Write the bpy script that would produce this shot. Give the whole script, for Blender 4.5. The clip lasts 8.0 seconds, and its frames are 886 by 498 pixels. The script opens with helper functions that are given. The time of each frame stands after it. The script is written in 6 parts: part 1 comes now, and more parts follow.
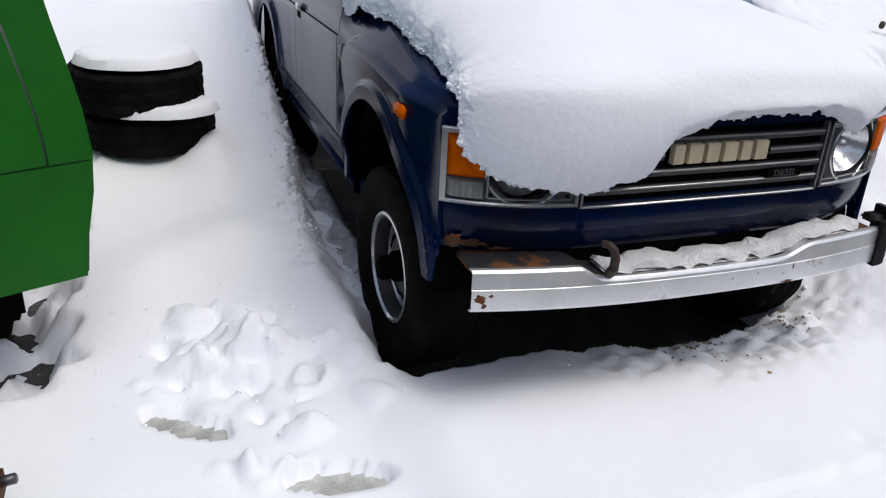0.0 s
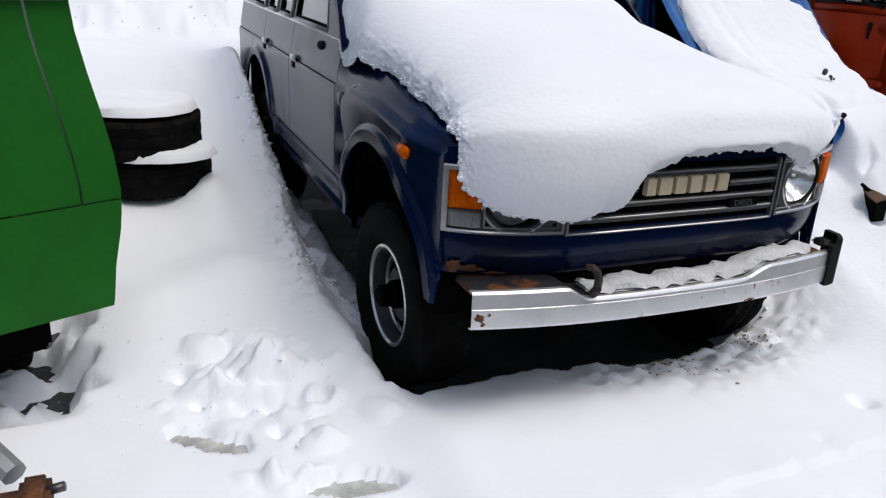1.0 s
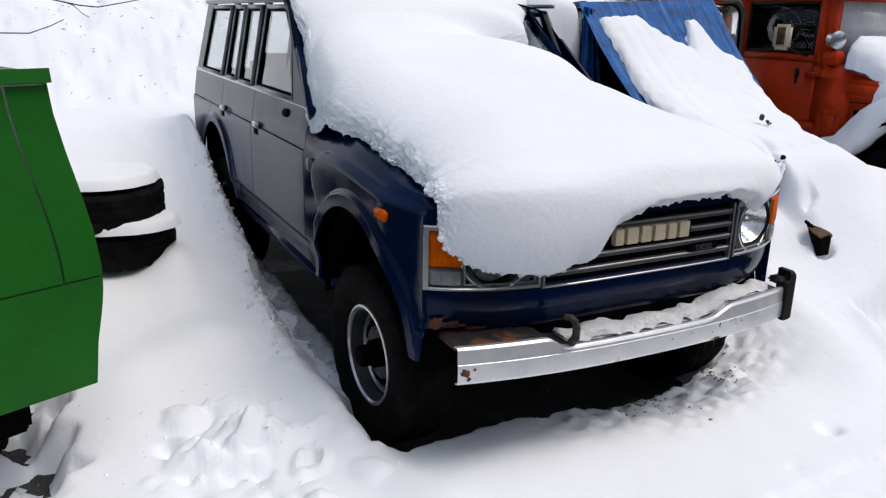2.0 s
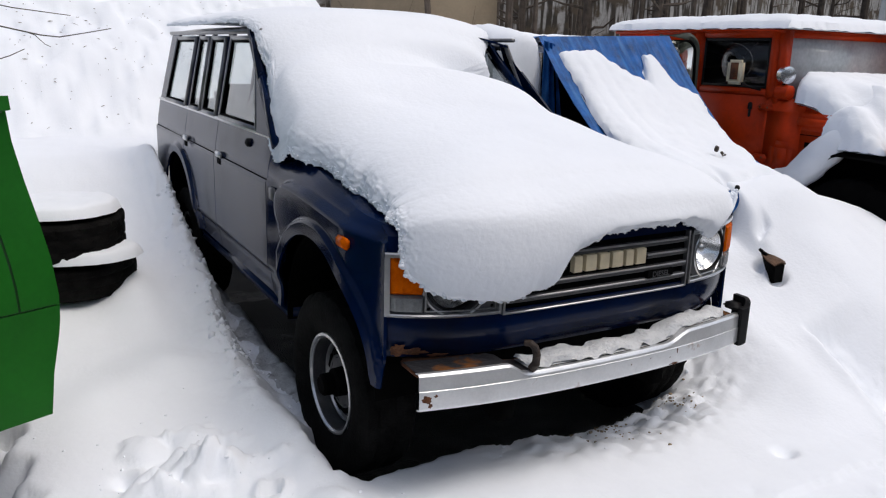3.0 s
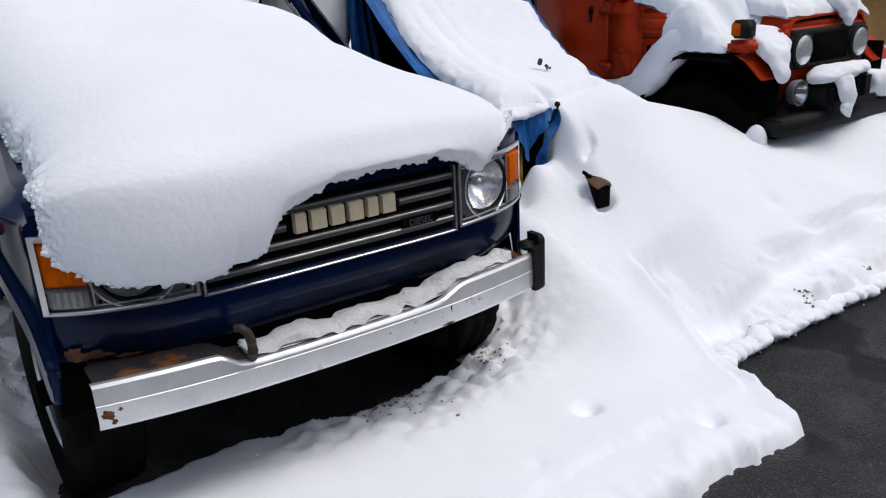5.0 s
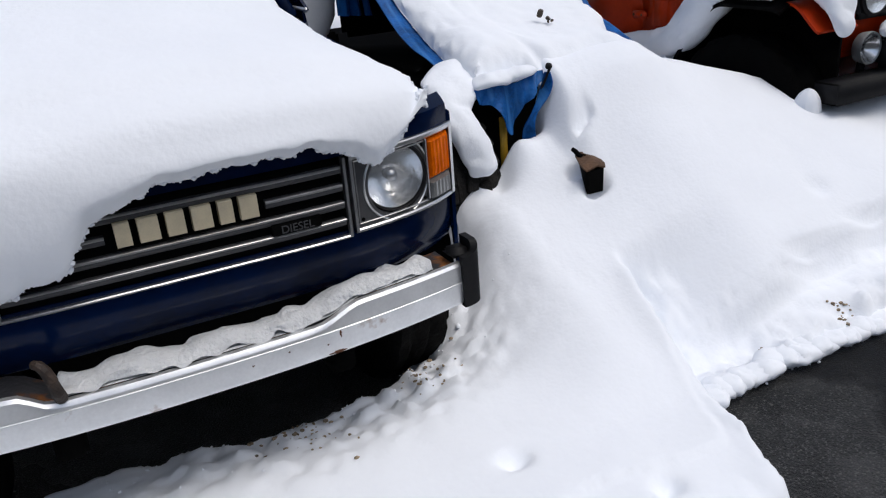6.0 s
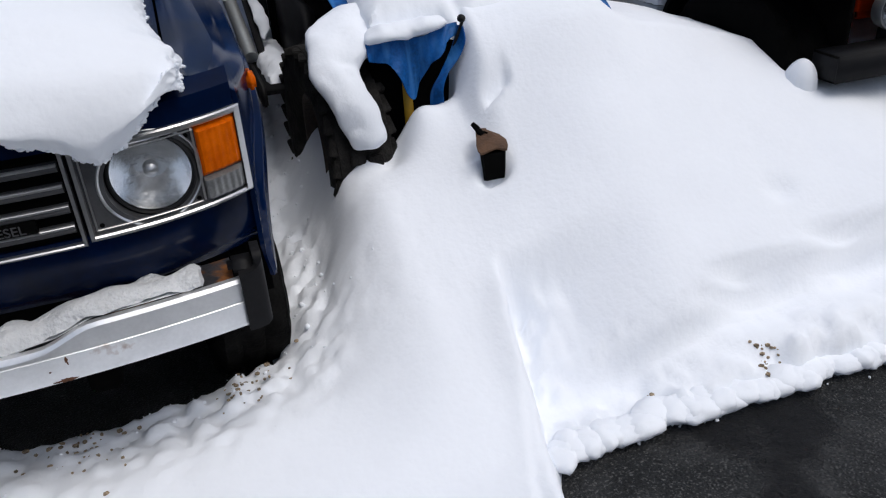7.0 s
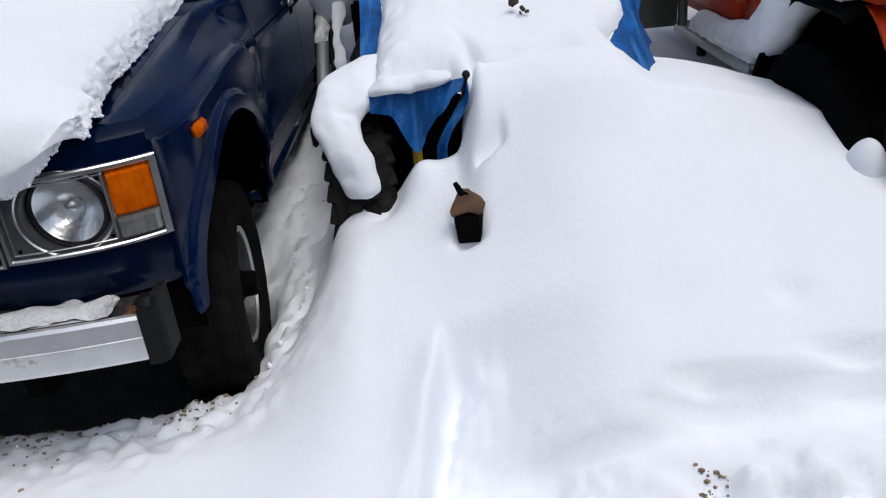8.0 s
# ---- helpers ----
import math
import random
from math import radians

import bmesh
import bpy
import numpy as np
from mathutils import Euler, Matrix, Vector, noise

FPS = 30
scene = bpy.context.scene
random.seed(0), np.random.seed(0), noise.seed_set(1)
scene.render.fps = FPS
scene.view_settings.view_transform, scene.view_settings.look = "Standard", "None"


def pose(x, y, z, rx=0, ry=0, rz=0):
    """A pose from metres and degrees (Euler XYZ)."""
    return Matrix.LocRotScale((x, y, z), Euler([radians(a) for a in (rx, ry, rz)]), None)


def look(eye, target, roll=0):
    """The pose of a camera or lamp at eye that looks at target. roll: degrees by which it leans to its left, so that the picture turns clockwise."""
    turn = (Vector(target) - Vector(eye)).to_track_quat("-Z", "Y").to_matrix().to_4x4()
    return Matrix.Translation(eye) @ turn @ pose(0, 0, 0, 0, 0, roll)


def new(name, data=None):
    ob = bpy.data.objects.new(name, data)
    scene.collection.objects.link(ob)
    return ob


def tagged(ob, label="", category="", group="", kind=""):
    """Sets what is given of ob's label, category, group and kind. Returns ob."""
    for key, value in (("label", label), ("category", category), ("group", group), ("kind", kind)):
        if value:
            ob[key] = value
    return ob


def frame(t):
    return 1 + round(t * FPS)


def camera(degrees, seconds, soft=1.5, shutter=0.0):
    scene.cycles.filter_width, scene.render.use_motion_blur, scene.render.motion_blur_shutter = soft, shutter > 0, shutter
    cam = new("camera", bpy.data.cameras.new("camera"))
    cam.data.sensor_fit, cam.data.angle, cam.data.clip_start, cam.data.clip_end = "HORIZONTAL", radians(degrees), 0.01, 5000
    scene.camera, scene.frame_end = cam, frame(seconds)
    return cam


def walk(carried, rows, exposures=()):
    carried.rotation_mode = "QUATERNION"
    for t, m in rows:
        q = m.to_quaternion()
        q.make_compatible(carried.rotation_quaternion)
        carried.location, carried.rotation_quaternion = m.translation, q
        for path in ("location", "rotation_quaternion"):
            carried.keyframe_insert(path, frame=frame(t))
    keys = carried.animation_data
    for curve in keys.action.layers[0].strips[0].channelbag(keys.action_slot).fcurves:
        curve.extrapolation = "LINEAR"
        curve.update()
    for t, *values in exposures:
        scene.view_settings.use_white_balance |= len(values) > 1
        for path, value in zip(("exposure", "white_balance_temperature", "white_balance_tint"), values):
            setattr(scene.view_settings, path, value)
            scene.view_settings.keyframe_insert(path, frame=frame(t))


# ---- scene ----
cam = camera(59.3, 8.0, soft=1.2)
METRES, EYE, TILT, LEAN, TURN = 8.0, 1.5, 0.0, 0.0, 0.0
PATH = [
    (0, (-1.593, -2.054, 1.661), (-0.942, -0.342, 0.858), 3.1),
    (0.5, (-1.635, -2.22, 1.665), (-0.933, -0.524, 0.869), 2.0),
    (1, (-1.792, -2.261, 1.703), (-1.051, -0.538, 1.008), 3.1),
    (1.2, (-1.818, -2.269, 1.717), (-1.055, -0.544, 1.052), 1.5),
    (2.3, (-1.944, -2.288, 1.764), (-1.033, -0.592, 1.224), 1.8),
    (2.5, (-1.934, -2.306, 1.755), (-1.003, -0.614, 1.235), 1.9),
    (3, (-1.925, -2.315, 1.752), (-0.965, -0.631, 1.262), 1.7),
    (3.5, (-1.909, -2.321, 1.75), (-0.931, -0.649, 1.25), 1.7),
    (4, (-1.746, -2.347, 1.731), (-0.611, -0.807, 1.147), -2.0),
    (4.5, (-1.377, -2.352, 1.707), (-0.188, -0.852, 1.129), -1.0),
    (5, (-1.038, -2.242, 1.68), (0.025, -0.681, 1.025), -2.9),
    (5.2, (-0.864, -2.142, 1.664), (0.268, -0.638, 0.988), -0.2),
    (6.3, (0.053, -2.080, 1.650), (0.698, -0.368, 0.842), -5.1),
    (6.5, (0.266, -2.069, 1.665), (0.841, -0.348, 0.823), -4.4),
    (7, (0.726, -1.922, 1.682), (1.266, -0.262, 0.707), -3.5),
    (7.5, (1.174, -2.034, 1.666), (1.566, -0.250, 0.854), -5.6),
    (8, (1.611, -1.971, 1.684), (1.571, -0.172, 0.813), -5.6),
]
EXPOSURES = [(0.0, -0.24, 6600, 9), (1.0, -0.26, 6600, 9), (2.5, -0.22, 6680, 9), (3.5, -0.40, 6650, 9), (4.5, -0.31, 6570, 9), (5.2, -0.32, 6520, 9), (6.5, -0.38, 6420, 8), (8.0, -0.40, 6400, 8)]
walk(cam, [(t, look(eye, target, roll)) for t, eye, target, roll in PATH], EXPOSURES)

# ---- world, sun, exposure ----
world = bpy.data.worlds.new("world")
scene.world = world
world.use_nodes = True
wn = world.node_tree.nodes
wl = world.node_tree.links
sky = wn.new("ShaderNodeTexSky")
sky.sky_type = "NISHITA"
sky.sun_disc = False
sky.sun_elevation = radians(66)
sky.sun_rotation = radians(140)
sky.air_density, sky.dust_density, sky.ozone_density = 1.0, 4.0, 1.0
hsv = wn.new("ShaderNodeHueSaturation")
hsv.inputs["Saturation"].default_value = 0.86
bg = wn["Background"]
bg.inputs["Strength"].default_value = 0.160
wl.new(sky.outputs[0], hsv.inputs["Color"])
wl.new(hsv.outputs[0], bg.inputs["Color"])
sun_data = bpy.data.lights.new("sun", "SUN")
sun_data.energy, sun_data.angle, sun_data.color = 1.25, radians(46), (1.0, 0.985, 0.965)
sun = new("sun", sun_data)
sun.matrix_world = look((2.6, -3.1, 9.1), (0, 0, 0))


# ---- materials ----
def mat(name, color, rough=0.5, metal=0.0, vary=0.12, scale=6.0, bump=0.0, bump_scale=60.0, coat=0.0, spec=0.5):
    """A principled material with colour variation at two scales and fine relief."""
    m = bpy.data.materials.new(name)
    m.use_nodes = True
    n, l = m.node_tree.nodes, m.node_tree.links
    b = n["Principled BSDF"]
    tc = n.new("ShaderNodeTexCoord")
    big, fine = n.new("ShaderNodeTexNoise"), n.new("ShaderNodeTexNoise")
    big.inputs["Scale"].default_value, fine.inputs["Scale"].default_value = scale, scale * 11
    big.inputs["Detail"].default_value, fine.inputs["Detail"].default_value = 4, 3
    l.new(tc.outputs["Object"], big.inputs["Vector"])
    l.new(tc.outputs["Object"], fine.inputs["Vector"])
    add = n.new("ShaderNodeMath")
    add.operation = "MULTIPLY_ADD"
    l.new(fine.outputs[0], add.inputs[0])
    add.inputs[1].default_value = 0.4
    l.new(big.outputs[0], add.inputs[2])
    ramp = n.new("ShaderNodeValToRGB")
    lo = [c * (1 - vary) for c in color]
    hi = [min(1, c * (1 + vary)) for c in color]
    ramp.color_ramp.elements[0].position, ramp.color_ramp.elements[1].position = 0.5, 0.9
    ramp.color_ramp.elements[0].color, ramp.color_ramp.elements[1].color = (*lo, 1), (*hi, 1)
    l.new(add.outputs[0], ramp.inputs[0])
    l.new(ramp.outputs[0], b.inputs["Base Color"])
    b.inputs["Roughness"].default_value, b.inputs["Metallic"].default_value = rough, metal
    b.inputs["Coat Weight"].default_value = coat
    b.inputs["Coat Roughness"].default_value = 0.06
    b.inputs["Specular IOR Level"].default_value = spec
    if bump:
        t = n.new("ShaderNodeTexNoise")
        t.inputs["Scale"].default_value, t.inputs["Detail"].default_value = bump_scale, 4
        l.new(tc.outputs["Object"], t.inputs["Vector"])
        bm = n.new("ShaderNodeBump")
        bm.inputs["Strength"].default_value, bm.inputs["Distance"].default_value = bump, 0.02
        l.new(t.outputs[0], bm.inputs["Height"])
        l.new(bm.outputs[0], b.inputs["Normal"])
    return m


def add_patches(m, color, scale, lo, hi, rough=None, detail=6.0, stretch=None):
    """Lays patches of another colour (rust, dirt, wear) over a material."""
    n, l = m.node_tree.nodes, m.node_tree.links
    b = n["Principled BSDF"]
    tc = n.new("ShaderNodeTexCoord")
    t = n.new("ShaderNodeTexNoise")
    t.inputs["Scale"].default_value, t.inputs["Detail"].default_value = scale, detail
    place = tc.outputs["Object"]
    if stretch:
        mp = n.new("ShaderNodeMapping")
        mp.inputs["Scale"].default_value = stretch
        l.new(place, mp.inputs["Vector"])
        place = mp.outputs["Vector"]
    l.new(place, t.inputs["Vector"])
    r = n.new("ShaderNodeMapRange")
    r.inputs["From Min"].default_value, r.inputs["From Max"].default_value = lo, hi
    l.new(t.outputs[0], r.inputs["Value"])
    mix = n.new("ShaderNodeMix")
    mix.data_type = "RGBA"
    old = b.inputs["Base Color"].links[0].from_socket
    l.new(r.outputs[0], mix.inputs["Factor"])
    l.new(old, mix.inputs["A"])
    mix.inputs["B"].default_value = (*color, 1)
    l.new(mix.outputs["Result"], b.inputs["Base Color"])
    if rough is not None:
        mr = n.new("ShaderNodeMix")
        l.new(r.outputs[0], mr.inputs["Factor"])
        mr.inputs["A"].default_value = b.inputs["Roughness"].default_value
        mr.inputs["B"].default_value = rough
        l.new(mr.outputs["Result"], b.inputs["Roughness"])
    return m


def glass(name, tint=(0.9, 0.95, 0.95), rough=0.02):
    m = bpy.data.materials.new(name)
    m.use_nodes = True
    b = m.node_tree.nodes["Principled BSDF"]
    b.inputs["Base Color"].default_value = (*tint, 1)
    b.inputs["Transmission Weight"].default_value = 1.0
    b.inputs["Roughness"].default_value = rough
    b.inputs["IOR"].default_value = 1.45
    return m


SNOW = mat("snow", (0.85, 0.88, 0.93), 0.65, vary=0.015, scale=3, bump=0.10, bump_scale=60, spec=0.15)
SNOW_ROUGH = mat("granular_snow", (0.66, 0.67, 0.68), 0.7, vary=0.06, scale=9, bump=0.6, bump_scale=70, spec=0.2)
BLUE = mat("navy_paint", (0.0010, 0.0075, 0.036), 0.14, vary=0.25, scale=4, spec=0.12)
add_patches(BLUE, (0.006, 0.0065, 0.008), 3.0, 0.50, 0.80, 0.32)
# dirty ice, greyed further to hold the wagon's shade in the trench
ICE = mat("shaded_dirty_ice", (0.44, 0.445, 0.45), 0.6, vary=0.25, scale=7, bump=0.5, bump_scale=30, spec=0.2)
add_patches(ICE, (0.22, 0.22, 0.22), 11.0, 0.58, 0.70, 0.5)
RUST = mat("rust", (0.105, 0.036, 0.012), 0.85, vary=0.5, scale=18, bump=0.6, bump_scale=90)
CHROME = mat("worn_chrome", (0.84, 0.85, 0.86), 0.34, 0.72, vary=0.08, scale=9, bump=0.03, bump_scale=30)
add_patches(CHROME, (0.30, 0.15, 0.07), 9.0, 0.63, 0.72, 0.8)
SHELF = mat("stained_steel", (0.035, 0.035, 0.04), 0.6, 0.3, vary=0.3, scale=10, bump=0.2)
add_patches(SHELF, (0.20, 0.075, 0.02), 12.0, 0.52, 0.62, 0.85)
TRIM = mat("bright_trim", (0.62, 0.62, 0.62), 0.28, 0.9, vary=0.1, scale=14)
SATIN = mat("satin_grey_trim", (0.105, 0.105, 0.108), 0.42, 0.5, vary=0.15, scale=20)
BLACK = mat("black_plastic", (0.008, 0.008, 0.009), 0.6, vary=0.2, scale=12, bump=0.08, spec=0.2)
# dry tyre rubber darkened so that the wheel arch's shade sits in the colour
SHADE_RUBBER = mat("shaded_rubber", (0.0025, 0.0025, 0.0025), 0.9, vary=0.4, scale=10, spec=0.03)
WORN_RUBBER = mat("worn_rubber", (0.016, 0.015, 0.014), 0.85, vary=0.6, scale=14, bump=0.5, bump_scale=60, spec=0.12)
GRILLE_BLACK = mat("matt_black", (0.003, 0.003, 0.003), 0.8, vary=0.2, spec=0.03)
RUBBER = mat("tyre_rubber", (0.007, 0.0068, 0.0065), 0.85, vary=0.5, scale=10, bump=0.3, bump_scale=80, spec=0.05)
STEEL = mat("dull_steel_wheel", (0.10, 0.10, 0.105), 0.40, 0.8, vary=0.2, scale=12, bump=0.1)
CREAM = mat("cream_enamel", (0.62, 0.53, 0.36), 0.45, vary=0.1, scale=20)
AMBER = mat("amber_lens", (0.95, 0.15, 0.002), 0.16, vary=0.25, scale=30, spec=0.25)
AMBER.node_tree.nodes["Principled BSDF"].inputs["Transmission Weight"].default_value = 0.35
AMBER.node_tree.nodes["Principled BSDF"].inputs["IOR"].default_value = 1.12
WINDOW_TRIM = mat("dull_window_trim", (0.20, 0.20, 0.205), 0.35, 0.7, vary=0.2, scale=14)
DIRT = mat("dirt", (0.25, 0.19, 0.125), 0.95, vary=0.75, scale=60, bump=0.6)
SMOKE = mat("clear_ribbed_lens", (0.16, 0.165, 0.165), 0.18, vary=0.3, scale=16, coat=0.5)
REFLECT = mat("lamp_reflector", (0.92, 0.93, 0.94), 0.22, 1.0, vary=0.03, scale=16, bump=0.10, bump_scale=40)
GLASS = glass("clear_glass")
TINTED = glass("tinted_glass", (0.66, 0.69, 0.69))
LENS = mat("clear_lens", (0.9, 0.92, 0.93), 0.05, vary=0.02, coat=1.0)
LENS.node_tree.nodes["Principled BSDF"].inputs["Alpha"].default_value = 0.10
# opaque pale grey that paints the sky and snow reflected in clear glass
SKY_PANE = mat("sky_grey_windscreen", (0.42, 0.44, 0.45), 0.12, vary=0.25, scale=3, spec=0.6)
FAR_WOODS = mat("far_woods", (0.40, 0.39, 0.38), 0.95, vary=0.3, scale=0.8)
add_patches(FAR_WOODS, (0.05, 0.042, 0.035), 5.0, 0.46, 0.54, None, 6.0, (1.0, 1.0, 0.10))
add_patches(FAR_WOODS, (0.09, 0.07, 0.05), 1.6, 0.50, 0.62, None, 8.0)
GREEN = mat("green_paint", (0.007, 0.105, 0.007), 0.45, vary=0.12, scale=5, bump=0.05, spec=0.2)
ORANGE = mat("orange_paint", (0.42, 0.030, 0.002), 0.40, vary=0.18, scale=4, spec=0.15)
add_patches(ORANGE, (0.25, 0.03, 0.006), 7.0, 0.64, 0.80, 0.7)
TARP = mat("blue_tarpaulin", (0.006, 0.080, 0.28), 0.48, vary=0.45, scale=9, bump=0.30, bump_scale=34, spec=0.2)
add_patches(TARP, (0.035, 0.16, 0.42), 13.0, 0.50, 0.70, None, 4.0, (2.2, 0.22, 0.22))
TAN = mat("tan_canvas", (0.36, 0.23, 0.075), 0.7, vary=0.3, scale=2, bump=0.8, bump_scale=7)
ASPHALT = mat("wet_asphalt", (0.017, 0.018, 0.019), 0.45, vary=0.35, scale=8, bump=1.0, bump_scale=120, spec=0.25)
add_patches(ASPHALT, (0.050, 0.051, 0.052), 5.0, 0.50, 0.66, 0.6, 6.0)
add_patches(ASPHALT, (0.12, 0.12, 0.118), 170.0, 0.57, 0.66, 0.6, 2.0)
add_patches(ASPHALT, (0.012, 0.012, 0.013), 1.3, 0.54, 0.60, 0.10, 4.0)
# near-black base: shade under and inside the vehicles is put into the colour
DARK = mat("shade_black", (0.0025, 0.0025, 0.0025), 0.9, vary=0.3, spec=0.02)
OLD_IRON = mat("rusty_iron", (0.030, 0.018, 0.012), 0.7, vary=0.5, scale=20, bump=0.4)
WOOD = mat("weathered_wood", (0.085, 0.042, 0.020), 0.8, vary=0.4, scale=14, bump=0.4)
BARK = mat("bark", (0.075, 0.058, 0.045), 0.9, vary=0.4, scale=5, bump=0.6, bump_scale=20)
BRUSH = mat("dry_brush", (0.11, 0.085, 0.06), 0.9, vary=0.4, scale=4)
WALL = mat("tan_wall", (0.24, 0.19, 0.13), 0.85, vary=0.1, scale=1.5)
GREY_GREEN = mat("grey_green_paint", (0.07, 0.08, 0.065), 0.5, vary=0.15)
YELLOW = mat("yellow_strap", (0.42, 0.24, 0.012), 0.6, vary=0.2)
GALV = mat("galvanised_steel", (0.36, 0.38, 0.39), 0.5, 0.7, vary=0.12)
WATER = mat("meltwater", (0.40, 0.41, 0.395), 0.45, vary=0.3, scale=14, spec=0.25, bump=0.2, bump_scale=30)


# ---- mesh helpers ----
def sm(a, b, v):
    t = min(1.0, max(0.0, (v - a) / (b - a)))
    return t * t * (3 - 2 * t)


def nz(x, y, s=1.0, o=0.0):
    return noise.noise((x * s + o, y * s - o, o * 1.7))


def finish(ob, material, smooth=True):
    ob.data.materials.append(material)
    if smooth:
        for p in ob.data.polygons:
            p.use_smooth = True
    return ob


def part(name, bm, material, parent=None, label="", smooth=True, sharp=35):
    """Links a bmesh as one mesh object under a thing or a part."""
    bmesh.ops.recalc_face_normals(bm, faces=bm.faces)
    if smooth:
        for e in bm.edges:
            if len(e.link_faces) == 2 and e.calc_face_angle(0) > radians(sharp):
                e.smooth = False
    me = bpy.data.meshes.new(name)
    bm.to_mesh(me)
    bm.free()
    ob = new(name, me)
    finish(ob, material, smooth)
    ob.parent = parent
    if parent and parent.type == "EMPTY":
        ob.matrix_parent_inverse = Matrix.Translation(-parent.location)
    if label:
        tagged(ob, label)
    return ob


def thing(name, label, category, group="", kind="", at=(0, 0, 0)):
    ob = new(name)
    ob.empty_display_size = 0.2
    ob.location = at
    return tagged(ob, label, category, group, kind)


def box(x0, x1, y0, y1, z0, z1, bevel=0.01, m=None):
    bm = bmesh.new()
    bmesh.ops.create_cube(bm, size=1)
    for v in bm.verts:
        v.co = Vector(((x0 + x1) / 2 + v.co.x * (x1 - x0), (y0 + y1) / 2 + v.co.y * (y1 - y0), (z0 + z1) / 2 + v.co.z * (z1 - z0)))
    if bevel:
        bmesh.ops.bevel(bm, geom=list(bm.edges), offset=bevel, segments=2, affect="EDGES")
    if m:
        bm.transform(m)
    return bm


def sheet(f, nu, nv, thick=0.0, closed_u=False):
    """A grid of f(u, v), u and v from 0 to 1, thickened along its normals."""
    bm = bmesh.new()
    rows = []
    cols = nu if closed_u else nu + 1
    for j in range(nv + 1):
        rows.append([bm.verts.new(f(i / nu, j / nv)) for i in range(cols)])
    for j in range(nv):
        for i in range(nu):
            a, b = i, (i + 1) % cols
            bm.faces.new((rows[j][a], rows[j][b], rows[j + 1][b], rows[j + 1][a]))
    if thick:
        bmesh.ops.recalc_face_normals(bm, faces=bm.faces)
        bmesh.ops.solidify(bm, geom=list(bm.faces), thickness=thick)
    return bm


def lathe(profile, n=48, axis="x"):
    """Turns (radius, offset) pairs round an axis; a closed ring."""
    bm = bmesh.new()
    rings = []
    for r, o in profile:
        ring = []
        for k in range(n):
            a = 2 * math.pi * k / n
            c, s = r * math.cos(a), r * math.sin(a)
            ring.append(bm.verts.new((o, c, s) if axis == "x" else ((c, o, s) if axis == "y" else (c, s, o))))
        rings.append(ring)
    for i in range(len(profile) - 1):
        for k in range(n):
            bm.faces.new((rings[i][k], rings[i][(k + 1) % n], rings[i + 1][(k + 1) % n], rings[i + 1][k]))
    return bm


def tube(points, r, n=8, taper=1.0):
    bm = bmesh.new()
    pts = [Vector(p) for p in points]
    rings = []
    for i, p in enumerate(pts):
        d = (pts[min(i + 1, len(pts) - 1)] - pts[max(i - 1, 0)]).normalized()
        up = Vector((0, 0, 1)) if abs(d.z) < 0.9 else Vector((1, 0, 0))
        a = d.cross(up).normalized()
        b = d.cross(a)
        rr = r * (1 + (taper - 1) * i / max(1, len(pts) - 1))
        rings.append([bm.verts.new(p + rr * (a * math.cos(2 * math.pi * k / n) + b * math.sin(2 * math.pi * k / n))) for k in range(n)])
    for i in range(len(rings) - 1):
        for k in range(n):
            bm.faces.new((rings[i][k], rings[i][(k + 1) % n], rings[i + 1][(k + 1) % n], rings[i + 1][k]))
    bm.faces.new(rings[0][::-1])
    bm.faces.new(rings[-1])
    return bm


def merge(*bms):
    out = bmesh.new()
    for b in bms:
        me = bpy.data.meshes.new("tmp")
        b.to_mesh(me)
        b.free()
        out.from_mesh(me)
        bpy.data.meshes.remove(me)
    return out


def disc(x, y, z, r, depth, n=32, axis="y", dome=0.0):
    """A short cylinder with a domed face, facing minus the axis."""
    prof = [(0.0005, -dome)]
    for k in range(1, 7):
        a = k / 6
        prof.append((r * a, -dome * (1 - a * a)))
    prof += [(r, depth), (0.0005, depth)]
    bm = lathe(prof, n, axis)
    bm.transform(Matrix.Translation((x, y, z)))
    return bm


# ---- ground and snow ----
def ground_z(x, y):
    return 0.12 - 0.12 * sm(-0.55, 0.25, y)


def axis_values(stops):
    """Coordinates along an axis: (from, to, step) stretches."""
    out = []
    for a, b, s in stops:
        n = max(1, round((b - a) / s))
        out += [a + (b - a) * i / n for i in range(n)]
    return out + [stops[-1][1]]


def field(name, xs, ys, f, material):
    """A height field over the given coordinates."""
    verts = [(x, y, f(x, y)) for y in ys for x in xs]
    w = len(xs)
    faces = [(j * w + i, j * w + i + 1, (j + 1) * w + i + 1, (j + 1) * w + i) for j in range(len(ys) - 1) for i in range(w - 1)]
    me = bpy.data.meshes.new(name)
    me.from_pydata(verts, [], faces)
    return finish(new(name, me), material)


ground = field("ground", axis_values([(-800, -20, 60), (-20, 20, 0.5), (20, 800, 60)]), axis_values([(-800, -10, 60), (-10, 10, 0.1), (10, 800, 60)]), ground_z, ASPHALT)
tagged(ground, "wet dark grey asphalt with shallow puddles", "asphalt", kind="structure")


def edge_y(x):
    """The road-side limit of the snow."""
    near = -1.0 - 0.1 * sm(0.3, -1.5, x)
    corner = sm(1.27, 1.50, x)
    y = near * (1 - corner) - 0.525 * corner
    return y + 0.025 * nz(x, 0, 3.1, 5) + 0.022 * nz(x, 0, 11, 2) + 0.014 * nz(x, 0, 27, 3)


